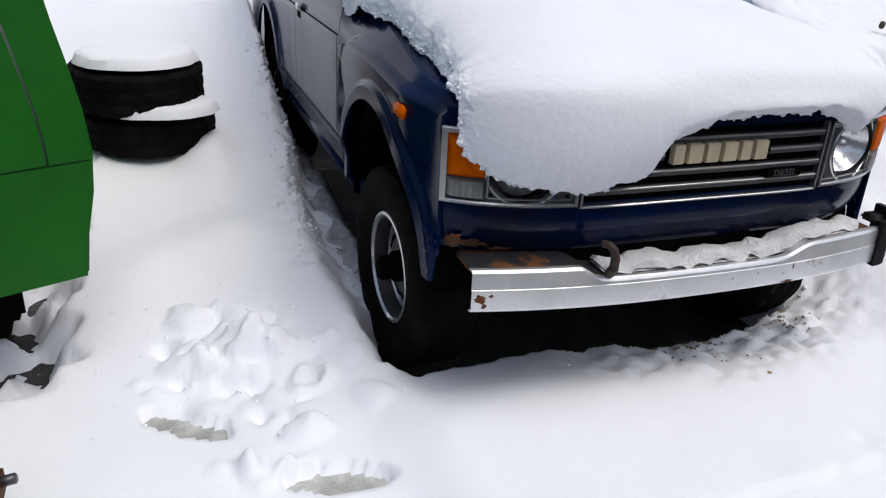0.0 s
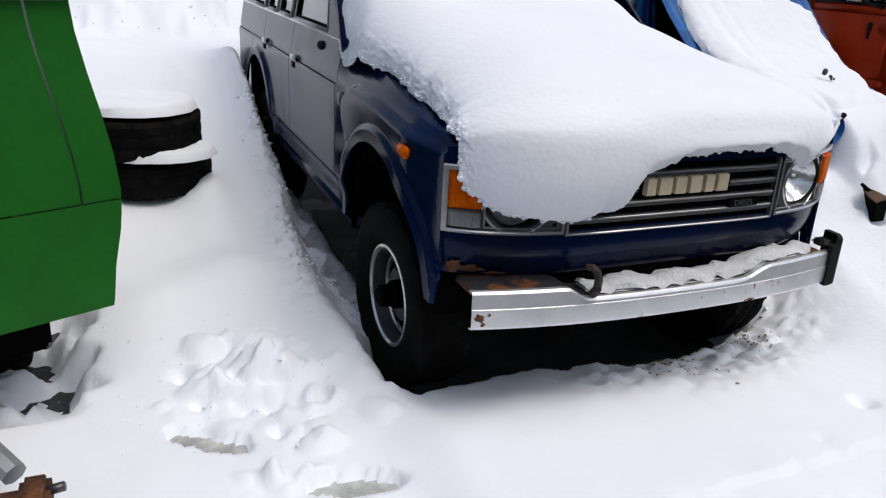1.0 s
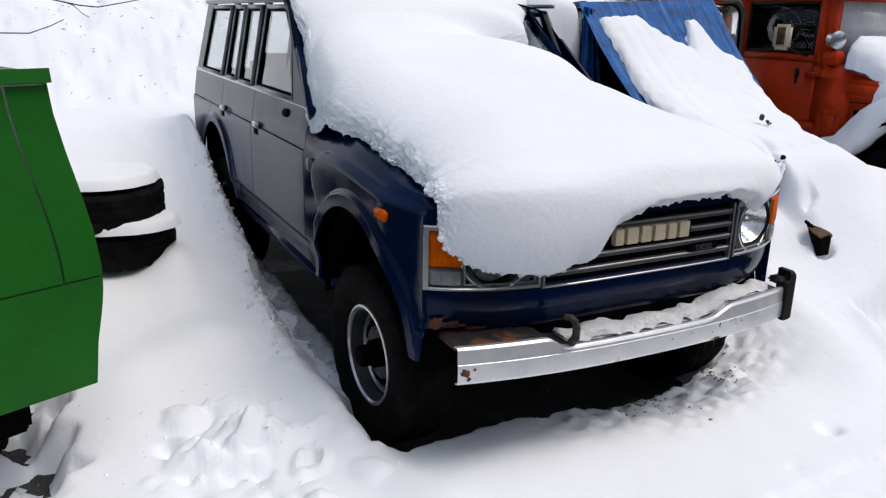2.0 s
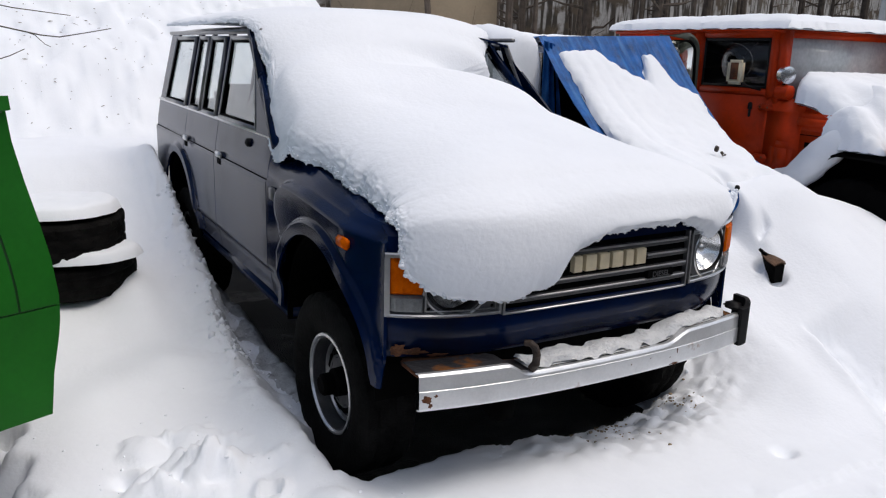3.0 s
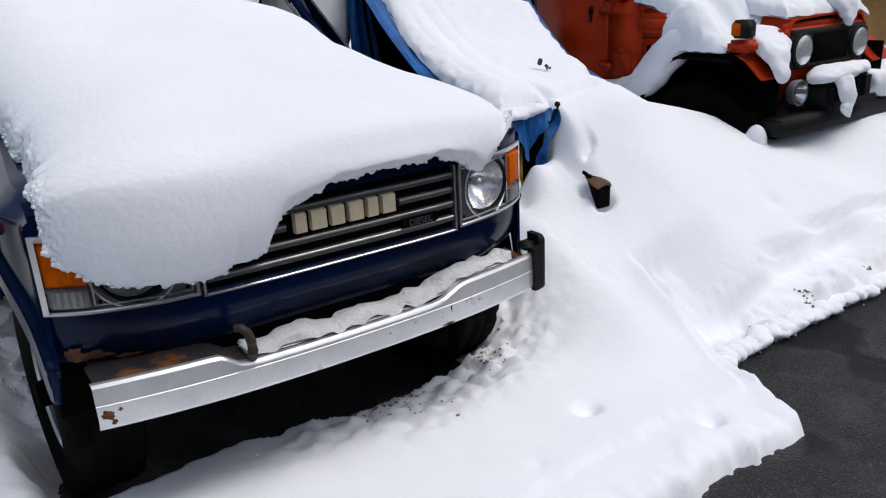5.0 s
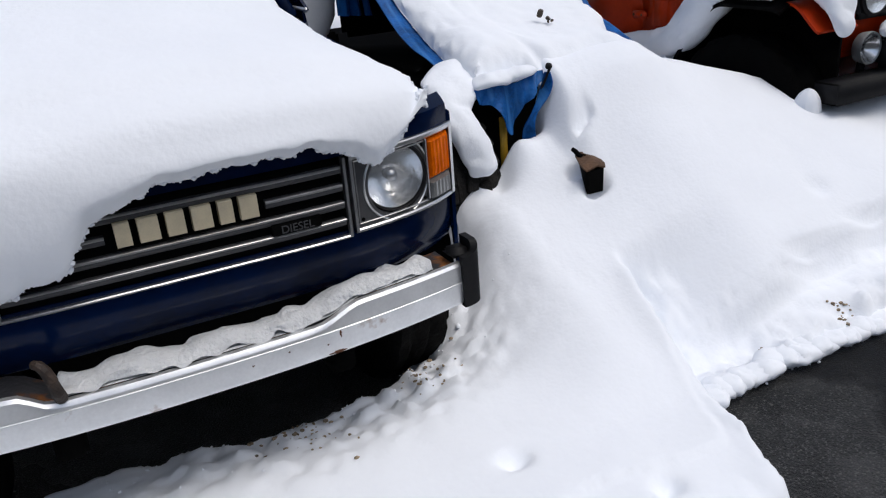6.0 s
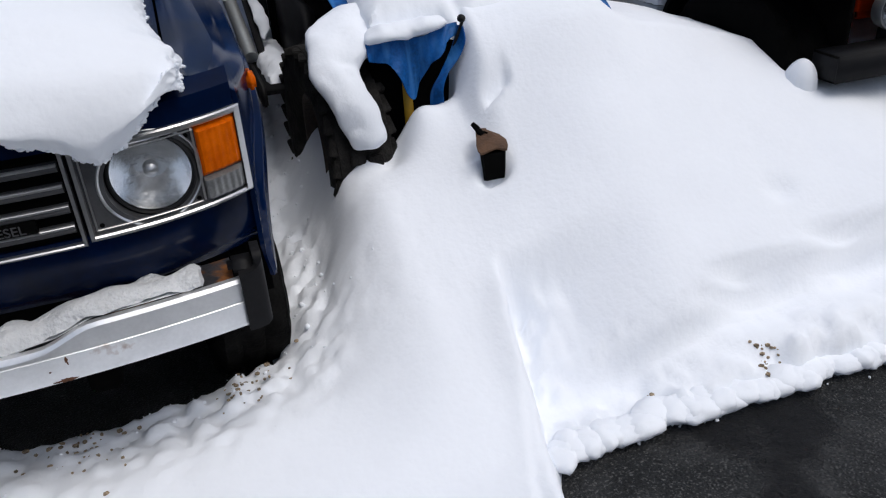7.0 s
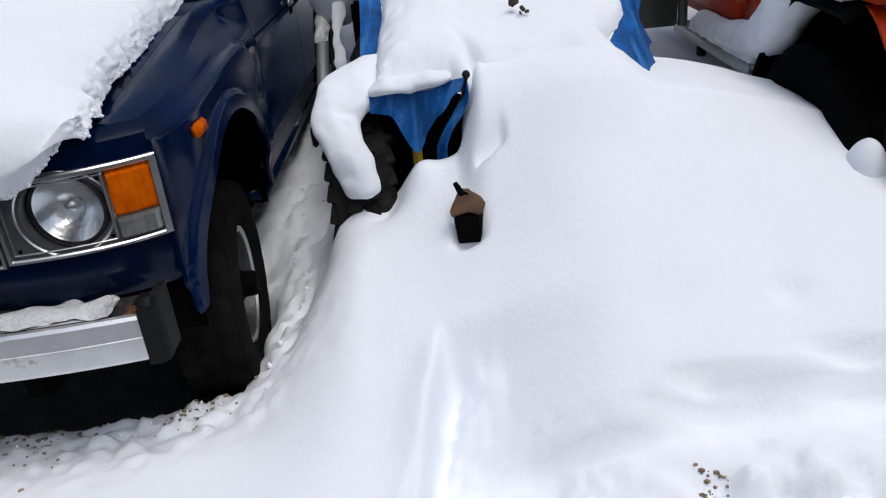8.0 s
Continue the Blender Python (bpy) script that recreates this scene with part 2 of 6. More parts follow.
def drift(x):
    """The height of the drift along the noses of the parked vehicles."""
    d = 0.66 + 0.34 * math.exp(-(((x - 2.1) / (0.98 if x > 2.1 else 0.46)) ** 2))
    return d + 0.22 * sm(3.2, 4.0, x) + 0.14 * sm(4.2, 5.2, x)


def bank(y):
    """The height of the bank along the wagon's flank."""
    return 0.29 + 0.70 * max(0.0, (min(y, 4.2) - 1.5) / 2.3) ** 1.4 + 0.05 * sm(1.0, 0.0, y)


rl = random.Random(5)
LUMPS = [(-1.46 + rl.gauss(0, 0.15), 0.36 + rl.gauss(0, 0.12), rl.uniform(0.06, 0.14), rl.uniform(0.03, 0.075)) for _ in range(13)]
LUMPS += [(-1.30 + rl.gauss(0, 0.13), 0.10 + rl.gauss(0, 0.10), rl.uniform(0.05, 0.10), rl.uniform(0.02, 0.06)) for _ in range(10)]
LUMPS += [(-1.40 + rl.gauss(0, 0.19), 0.22 + rl.gauss(0, 0.20), rl.uniform(0.016, 0.045), rl.uniform(0.012, 0.03)) for _ in range(34)]
LUMPS += [(-1.40 + rl.gauss(0, 0.06), -0.24 + rl.gauss(0, 0.05), rl.uniform(0.012, 0.035), rl.uniform(0.012, 0.03)) for _ in range(26)]
LUMPS = [q for q in LUMPS if math.hypot(q[0] + 1.60, q[1] - 0.03) > 0.12 + q[2] and math.hypot(q[0] + 1.21, q[1] + 0.31) > 0.09 + q[2]]
PITS = [(-1.45 + rl.gauss(0, 0.18), 0.28 + rl.gauss(0, 0.18), rl.uniform(0.025, 0.05), rl.uniform(0.02, 0.05)) for _ in range(12)] + [(-1.66, 0.50, 0.035, 0.05), (-1.62, 0.47, 0.03, 0.04)]
WET_PRINTS = ((-1.60, 0.045, 0.145, 0.055, 0.60), (-1.215, -0.315, 0.13, 0.06, 0.20), (-1.21, 0.15, 0.04, 0.03, 0.0))


def print_at(x, y):
    """How far the place lies inside one of the wet footprints (1 inside)."""
    best = 0.0
    for px, py, rx, ry, a in WET_PRINTS:
        dx, dy = x - px, y - py
        u, v = dx * math.cos(a) - dy * math.sin(a), dx * math.sin(a) + dy * math.cos(a)
        best = max(best, sm(1.15, 0.95, math.hypot(u / rx, v / ry) + 0.35 * nz(x, y, 16, 3) + 0.2 * nz(x, y, 40, 3)))
    return best


def snow_z(x, y):
    g = ground_z(x, y)
    rough = 0.012 * nz(x, y, 2.2, 1) + 0.005 * nz(x, y, 7, 4) + 0.0015 * nz(x, y, 40, 4)
    # apron before the wagon
    h = 0.225 + 0.012 * sm(-0.6, 0.2, y)
    # left side, up to the berm behind
    xl = 0.10 * sm(1.2, 2.2, y)
    left = sm(-0.85 + xl, -1.1 + 1.4 * xl, x)
    far = sm(-1.1, -3.2, x)
    hl = 0.17 + 0.05 * sm(0.3, 1.4, y) + 0.20 * sm(1.5, 2.5, y) + 0.50 * sm(2.3, 4.4, y) + 0.10 * math.exp(-(((x + 1.36) / 0.14) ** 2) - ((y - 2.15) / 0.3) ** 2) + 0.07 * math.exp(-(((x + 1.32) / 0.22) ** 2) - ((y - 1.35) / 0.28) ** 2) + 0.05 * math.exp(-(((x + 1.7) / 0.2) ** 2) - ((y - 1.1) / 0.25) ** 2)
    near = math.exp(-((x + 1.0 - 0.8 * xl) / 0.17) ** 2)
    near *= sm(-0.15, 0.55, y)
    hl = hl * (1 - near) + bank(y) * near
    hl += near * (0.05 * nz(x, y, 9, 3) + 0.045 * nz(x, y, 23, 5) + 0.022 * nz(x, y, 50, 1)) * sm(0.6, 1.3, y)
    hl -= (0.18 + 0.16 * nz(x, y, 8, 4) + 0.07 * nz(x, y, 21, 4)) * sm(-1.95, -2.10, x + 0.10 * nz(x, y, 6, 3) + 0.05 * nz(x, y, 17, 2)) * sm(0.30, 0.55, y) * sm(2.6, 1.8, y)
    h = h * (1 - left) + hl * left
    # drift on the far side
    t = max(0.0, (y + 0.55) / 1.15)
    p = drift(x)
    hd = 0.20 + (p - 0.20) * min(t, 1.0) ** (1.05 - 0.40 * sm(2.5, 3.1, x))
    hd -= (p - 0.55) * sm(1.0, 1.7, y) * 0.7
    right = sm(0.88, 1.30, x)
    h = h * (1 - right) + hd * right
    # step cut beside the ridge
    rx = 1.522 + 0.165 * y + 0.010 * nz(0, y, 8, 2)
    w = 0.022 + 0.03 * sm(-0.30, -0.55, y)
    cut = sm(rx, rx + w, x) * sm(rx + 0.55, rx + w + 0.02, x) * sm(0.05, -0.07, y)
    h -= (0.125 + 0.05 * sm(-0.2, -0.5, y) - (0.03 * nz(x, y, 20, 3) + 0.012 * nz(x, y, 45, 3)) * sm(rx + 0.28, rx + 0.10, x)) * cut
    h -= 0.05 * math.exp(-(((x - rx - 0.055) / 0.035) ** 2)) * sm(0.04, -0.06, y) * (1 + 1.2 * nz(x, y, 24, 8))
    if x > 1.3:
        h = max(h, g + 0.05)
    h += 0.022 * math.exp(-(((x - rx) / 0.06) ** 2)) * sm(rx + 0.008, rx - 0.006, x) * sm(0.06, -0.10, y)
    # scrape marks along the road
    if x > 1.6 and y < 0.2:
        for k, (x0, x1, c, m, d) in enumerate(((1.62, 2.30, -0.315, 0.02, 0.042), (2.08, 3.1, -0.225, -0.05, 0.042), (2.0, 2.6, -0.275, 0.0, 0.02), (2.5, 3.6, -0.16, -0.06, 0.032))):
            s = y - c - m * (x - 2.2) - 0.014 * nz(x, k, 3.3, 6) - 0.004 * nz(x, k, 12, 6)
            h -= 0.036 * math.exp(-((s / 0.013) ** 2)) * sm(x0, x0 + 0.2, x) * sm(x1, x1 - 0.3, x) * max(0.0, 0.55 + 0.9 * nz(x, k, 3, 7))
            h -= 1.6 * d * sm(0.012, -0.012, s) * sm(-0.22, -0.03, s) * sm(x0, x0 + 0.2, x) * sm(x1, x1 - 0.3, x)
        h += (0.007 * nz(x, y, 17, 6) + 0.005 * nz(x, y, 38, 2)) * sm(-0.24, -0.36, y)
    # berm behind the parked vehicles
    back = sm(3.5, 4.5, y)
    h = h * (1 - back) + (0.93 + 0.02 * (y - 4)) * back
    # drift climbing on to the tarpaulin
    tv = (y - 0.72) / 1.36
    up = 1.05 + 0.885 * tv - (0.05 + 0.16 * (x - 1.315)) * max(0.0, math.sin(math.pi * tv)) - 1.5 * max(0.0, 0.66 - y) ** 1.5 - 0.14 * sm(0.74, 1.05, y)
    xg = 2.35 - 0.33 * sm(0.76, 0.98, y)
    k = sm(1.63, 1.74, x) * sm(xg, xg - 0.17, x) * sm(1.4, 1.15, y) * sm(0.0, 0.2, y)
    if k > 0:
        d = max(0.0, 0.24 - abs(up - h)) / 0.24
        h += (max(up, h) + d * d * 0.06 - h) * k
    h -= 0.05 * math.exp(-(((x - 1.27) / 0.15) ** 2)) * sm(0.30, 0.58, y) * sm(1.6, 1.3, y)
    h += 0.05 * math.exp(-(((x - 1.50) / 0.06) ** 2) - ((y - 0.62) / 0.08) ** 2)
    h -= 0.07 * math.exp(-(((x - 1.375) / 0.065) ** 2) - ((y - 0.60) / 0.07) ** 2)
    # hollow before the covered vehicle's nose
    h -= 0.35 * sm(0.655, 0.72, y) * sm(1.36, 1.40, x) * sm(1.665, 1.63, x) * sm(1.2, 1.0, y)
    # corridor between wagon and covered vehicle
    inner = 0.80 - 0.40 * sm(0.75, 1.05, y)
    cor = sm(inner, inner + 0.15, x) * sm(1.20, 0.98, x) * sm(0.1 + 0.12 * sm(1.0, 1.1, x), 0.5 + 0.14 * sm(1.0, 1.1, x), y) * sm(4.2, 3.6, y)
    h = h * (1 - cor) + (0.20 + 0.10 * max(0, y) + 0.05 * nz(x, y, 8, 4) + 0.045 * nz(x, y, 21, 3) + 0.02 * nz(x, y, 45, 3)) * cor
    side = sm(0.86, 0.95, x) * sm(1.45, 1.1, x) * sm(-0.3, 0.1, y) * sm(1.2, 0.8, y)
    h += side * (0.007 * nz(x, y, 28, 3) + 0.007 * nz(x, y, 55, 2))
    # thaw under the wagon
    front = 0.20 - 0.30 * max(0, x + 0.1) + 0.30 * max(0, x - 0.2) + 0.40 * max(0, x - 0.45) + 0.05 * nz(x, 1, 5, 9) + 0.03 * nz(x, 1, 14, 3)
    wall = 0.835 + 0.03 * nz(1, y, 6, 8)
    rwall = wall - 0.40 * sm(0.75, 1.05, y)
    lwall = wall + 0.09 - 0.22 * sm(0.50, 0.80, y) * sm(-0.2, -0.5, x)
    bare = sm(front - 0.05, front + 0.03, y) * sm(-lwall - 0.06 - 0.06 * sm(0.6, 1.0, y), -lwall + 0.06, x + 0.02 * nz(x, y, 25, 3)) * sm(rwall + 0.05, rwall - 0.05, x) * sm(4.6, 4.2, y)
    lip = 0.5 * sm(front - 0.5, front, y) * sm(1.3, 0.8, y) * sm(-1.0, -0.8, x) * sm(1.0, 0.8, x)
    h = h - (h - g - 0.06) * lip
    h = h * (1 - bare) + (g - 0.03) * bare
    # cleared trench along the flank
    tl = -1.0 + 0.13 * sm(1.5, 2.7, y) + 0.02 * nz(0, y, 9, 4)
    trench = sm(tl - 0.03, tl + 0.13, x + 0.05 * nz(x, y, 7, 3) + 0.035 * nz(x, y, 19, 6) * sm(1.0, 1.6, y)) * sm(-0.5, -0.6, x) * sm(0.45, 0.90, y) * sm(4.4, 4.0, y) * (1 - bare)
    h = h * (1 - trench) + (0.12 + 0.05 * max(0.0, y - 1.5) + 0.030 * nz(x, y, 9, 2) + 0.022 * nz(x, y, 21, 7)) * trench
    # trodden snow and footprints
    if x < -0.9 and -0.7 < y < 1.1:
        for px, py, r, d in LUMPS:
            q = ((x - px) ** 2 + (y - py) ** 2) / (r * r)
            q *= max(0.45, 1 + 0.9 * nz(x, y, 9, 3) + 0.7 * nz(x, y, 21, 5))
            if q < 1:
                h += d * 0.75 * (1 - q) ** 0.8
        for px, py, r, d in PITS:
            q = ((x - px) ** 2 + (y - py) ** 2) / (r * r)
            if q < 5:
                h -= d * math.exp(-q)
        h += (0.012 * nz(x, y, 18, 6) + 0.008 * nz(x, y, 36, 2)) * math.exp(-(((x + 1.4) / 0.26) ** 2) - ((y - 0.2) / 0.26) ** 2)
        k = print_at(x, y)
        h = h * (1 - k) + 0.105 * k
    crumbs = max(0.0, 1 - abs(y - front + 0.18) / 0.32) * sm(-0.5, 0.1, x) * sm(1.2, 0.95, x)
    # slit under the snow by the block
    sx, sy = x - 1.745, y - 0.49 - 0.30 * (x - 1.745) - 2.0 * (x - 1.745) ** 2
    h -= 0.060 * sm(-0.010, 0.006, sy) * sm(0.08, 0.015, sy) * max(0.0, 1 - (sx / 0.056) ** 2)
    h -= 0.03 * math.exp(-(((x - 1.785) / 0.014) ** 2) - ((y - 0.525) / 0.020) ** 2)
    h += crumbs * (0.026 * nz(x, y, 14, 3) + 0.024 * nz(x, y, 31, 6) + 0.006) * (1 + 0.5 * sm(0.2, 0.6, x))
    for px, py, r, d in ((0.71, -0.53, 0.046, 0.040), (1.008, -0.824, 0.044, 0.045), (0.36, -0.66, 0.03, 0.01), (1.650, 0.302, 0.046, 0.075), (1.62, 0.40, 0.035, 0.05), (2.55, -0.03, 0.05, 0.02), (2.213, -0.472, 0.045, 0.04), (1.817, -0.469, 0.05, 0.03)):
        h -= d * math.exp(-((((x - px) / r) ** 2 + ((y - py) / (r * 0.75)) ** 2) ** 1.5))
    # hillside behind
    hill = max(0.0, y - 4.9) * sm(3.2, 0.6, x - 0.10 * (y - 5))
    h += 0.62 * hill * sm(4.9, 5.9, y)
    if hill > 0.2:
        h += 0.06 * nz(x, y, 1.9, 8) + 0.05 * nz(x, y, 4.3, 3) + 0.025 * nz(x, y, 7.7, 5) - 0.22 * max(0.0, nz(x, y, 3.4, 2) - 0.28) - 0.16 * max(0.0, nz(x, y, 5.6, 9) - 0.30)
    h += rough
    # the cut edge at the road
    d = y - edge_y(x)
    if d < 0.25:
        k = math.sqrt(max(0.0, 1 - (1 - min(1.0, max(d, 0.0) / 0.055)) ** 2))
        h = g + (h - g) * k * (0.90 + 0.10 * sm(0, 0.2, d)) + min(0.0, d) * 1.5 - 0.012
        lump = sm(0.20, 0.05, d) * sm(-0.01, 0.03, d)
        h += lump * (0.026 * nz(x, y, 9, 2) + 0.022 * nz(x, y, 23, 2) + 0.012 * nz(x, y, 48, 5)) * (0.5 + 0.9 * sm(1.4, 1.6, x))
    return h


snow_ground = field(
    "snow_ground",
    axis_values([(-9, -5, 0.12), (-5, -2.8, 0.05), (-2.8, -2.0, 0.035), (-2.0, 1.3, 0.018), (1.3, 1.95, 0.012), (1.95, 3.4, 0.024), (3.4, 7, 0.09), (7, 14, 0.3)]),
    axis_values([(-1.6, -1.2, 0.05), (-1.2, 1.1, 0.018), (1.1, 3.0, 0.026), (3.0, 6, 0.08), (6, 9.5, 0.05), (9.5, 24, 0.25)]),
    snow_z, SNOW)
tagged(snow_ground, "white snow cover, drifted and trodden, with a cut edge at the road", "snow", kind="structure")
for px, py, rx, ry, a in WET_PRINTS[:2]:
    bm = sheet(lambda u, v: (px + (rx * 1.15) * v * math.cos(2 * math.pi * u), py + (rx * 1.1) * v * math.sin(2 * math.pi * u), 0.128), 24, 3, closed_u=True)
    tagged(part("puddle", bm, WATER), "grey meltwater standing in a footprint", "puddle")
# sheet over the trench floor: trodden ice plus painted shade beside the wagon
packed = field("packed_ice", axis_values([(-0.95, -0.50, 0.016)]), axis_values([(0.50, 3.4, 0.024)]), lambda x, y: snow_z(x, y) + 0.010 - 0.06 * sm(-0.82, -0.92, x + 0.10 * nz(x, y, 5, 7) + 0.05 * nz(x, y, 16, 7)) - 0.04 * sm(0.75, 0.55, y), ICE)
tagged(packed, "trodden ice in the cleared strip, its grey partly the wagon's shade", "ice", kind="stuff")


# ---- the blue wagon ----
ARCH_Y, ARCH_Z, ARCH_R = 0.52, 0.55, 0.485
REAR_Y, SILL = 3.25, 0.60


def nose_y(x):
    return -0.155 + 0.130 * min(1.3, abs(x) / 0.815) ** 4.5


def arch_bottom(y):
    z = SILL
    for c in (ARCH_Y, REAR_Y):
        if abs(y - c) < ARCH_R:
            z = max(z, ARCH_Z + math.sqrt(ARCH_R**2 - (y - c) ** 2))
    return z


def hood_edge(y):
    return 1.16 + 0.14 * sm(-0.15, 1.2, y)


def half_width(y, z):
    """Half the body's width: flat doors, a raised blister round the front arch, lips round the arches."""
    x = 0.862 - 0.025 * sm(1.16, 1.36, z) + 0.013 * sm(1.158, 1.146, z) - 0.016 * sm(0.735, 0.715, z) - 0.015 * sm(0.715, 0.60, z)
    f = sm(1.25, 1.05, y)
    top = 1.140 + 0.055 * sm(0.0, 0.9, y)
    fx = 0.862 - 0.080 * sm(top - 0.01, top + 0.09, z)
    x = x * (1 - f) + fx * f
    rear = 1.055 - 0.13 * max(0.0, (z - 1.085) / 0.10) ** 2 - 0.08 * sm(1.06, 0.92, z)
    x += 0.036 * sm(top + 0.012, top - 0.020, z) * sm(rear + 0.018, rear - 0.030, y)
    x -= 0.055 * sm(0.30, -0.02, y) ** 1.5
    for c in (ARCH_Y, REAR_Y):
        r = math.hypot(y - c, z - ARCH_Z)
        x += 0.020 * sm(ARCH_R + 0.068, ARCH_R + 0.048, r)
    return x


def flank(y0, y1, side, top, n=24, m=16, bottom=arch_bottom):
    """A side panel between two stations, from its lower edge up to top(y)."""

    def f(u, v):
        y = y0 + (y1 - y0) * u
        z = bottom(y) + (top(y) - bottom(y)) * v
        return (side * half_width(y, z), y, z)

    return sheet(f, n, m, 0.012)


def nose_box(x0, x1, z0, z1, d0, d1, n=8, c=0.004):
    """A bar that follows the bow of the nose; d is the depth before it."""
    bm = bmesh.new()
    rings = []
    for i in range(n + 1):
        x = x0 + (x1 - x0) * i / n
        y = nose_y(x)
        sec = [(d0, z0), (d1 - c, z0), (d1, z0 + c), (d1, z1 - c), (d1 - c, z1), (d0, z1)]
        rings.append([bm.verts.new((x, y - d, z)) for d, z in sec])
    for i in range(n):
        for k in range(6):
            bm.faces.new((rings[i][k], rings[i][(k + 1) % 6], rings[i + 1][(k + 1) % 6], rings[i + 1][k]))
    bm.faces.new(rings[0])
    bm.faces.new(rings[-1][::-1])
    return bm


def tyre_mesh(radius, width, rim, lugs=0, n=96, depth=0.010):
    """A tyre about the x axis with shoulder lugs and a grooved tread."""
    h = width / 2
    prof = [(rim, -h * 0.62), (rim + 0.02, -h * 0.80), ((rim + radius) / 2, -h), (radius - 0.035, -h * 0.96), (radius - 0.008, -h * 0.86)]
    ribs = 11
    prof += [(radius, h * (-0.80 + 1.6 * k / ribs)) for k in range(ribs + 1)]
    prof += [(radius - 0.008, h * 0.86), (radius - 0.035, h * 0.96), ((rim + radius) / 2, h), (rim + 0.02, h * 0.80), (rim, h * 0.62)]
    bm = bmesh.new()
    rings = []
    for q, (r, o) in enumerate(prof):
        ring = []
        for k in range(n):
            a = 2 * math.pi * k / n
            rr = r
            if 3 <= q <= len(prof) - 4 and lugs:
                rib = (q - 4) // 3
                cut = ((k + rib * 2) % lugs) == 0 or (5 <= q <= len(prof) - 6 and (q - 5) % 4 == 3)
                rr -= depth if cut else 0
            ring.append(bm.verts.new((o, rr * math.cos(a), rr * math.sin(a))))
        rings.append(ring)
    for i in range(len(prof) - 1):
        for k in range(n):
            bm.faces.new((rings[i][k], rings[i][(k + 1) % n], rings[i + 1][(k + 1) % n], rings[i + 1][k]))
    return bm


def rim_mesh(rim, side):
    s = side
    prof = [(rim + 0.012, s * 0.085), (rim + 0.004, s * 0.095), (rim - 0.012, s * 0.088), (rim - 0.02, s * 0.03), (rim - 0.05, s * 0.005), (rim - 0.075, s * 0.03), (0.11, s * 0.045), (0.075, s * 0.03), (0.01, s * 0.03)]
    return lathe(prof, 48)


def wheel(parent, x, y, z, radius, width, rim, side, lugs=6, name="wheel", steer=0.0, rim_material=None, rubber=None):
    """Tyre, rim and hub, the outer face towards side."""
    m = Matrix.Translation((x, y, z))
    t = tyre_mesh(radius, width, rim, lugs)
    m = m @ Matrix.Rotation(radians(steer), 4, "Z")
    t.transform(m)
    tyre = part(name, t, rubber or RUBBER, parent, "black rubber tyre with a worn tread")
    r = rim_mesh(rim, side)
    r.transform(m)
    ro = part("rim", r, rim_material or STEEL, tyre, "" if rim_material else "dull silver steel rim")
    for k in range(8):
        a = 2 * math.pi * (k + 0.5) / 8
        b = box(-0.006, 0.006, -0.034, 0.034, -0.020, 0.020, 0.003)
        b.transform(m @ Matrix.Translation((side * 0.036, (rim - 0.088) * math.cos(a), (rim - 0.088) * math.sin(a))) @ Matrix.Rotation(a + math.pi / 2, 4, "X"))
        part("slot", b, GRILLE_BLACK, ro)
    if not rim_material:
        for prof in ([(rim + 0.011, 0.086), (rim + 0.009, 0.098), (rim - 0.002, 0.100), (rim - 0.010, 0.084)], [(rim - 0.030, 0.024), (rim - 0.034, 0.040), (rim - 0.044, 0.041), (rim - 0.050, 0.026)]):
            lip = lathe([(a, side * b) for a, b in prof], 48)
            lip.transform(m)
            part("rim_lip", lip, TRIM, ro, "bright rolled rim edge")
    hub = lathe([(0.062, side * 0.03), (0.06, side * 0.075), (0.048, side * 0.085), (0.046, side * 0.125), (0.036, side * 0.135), (0.001, side * 0.135)], 24)
    hub.transform(m)
    part("hub", hub, GRILLE_BLACK, tyre, "black wheel hub")
    return tyre


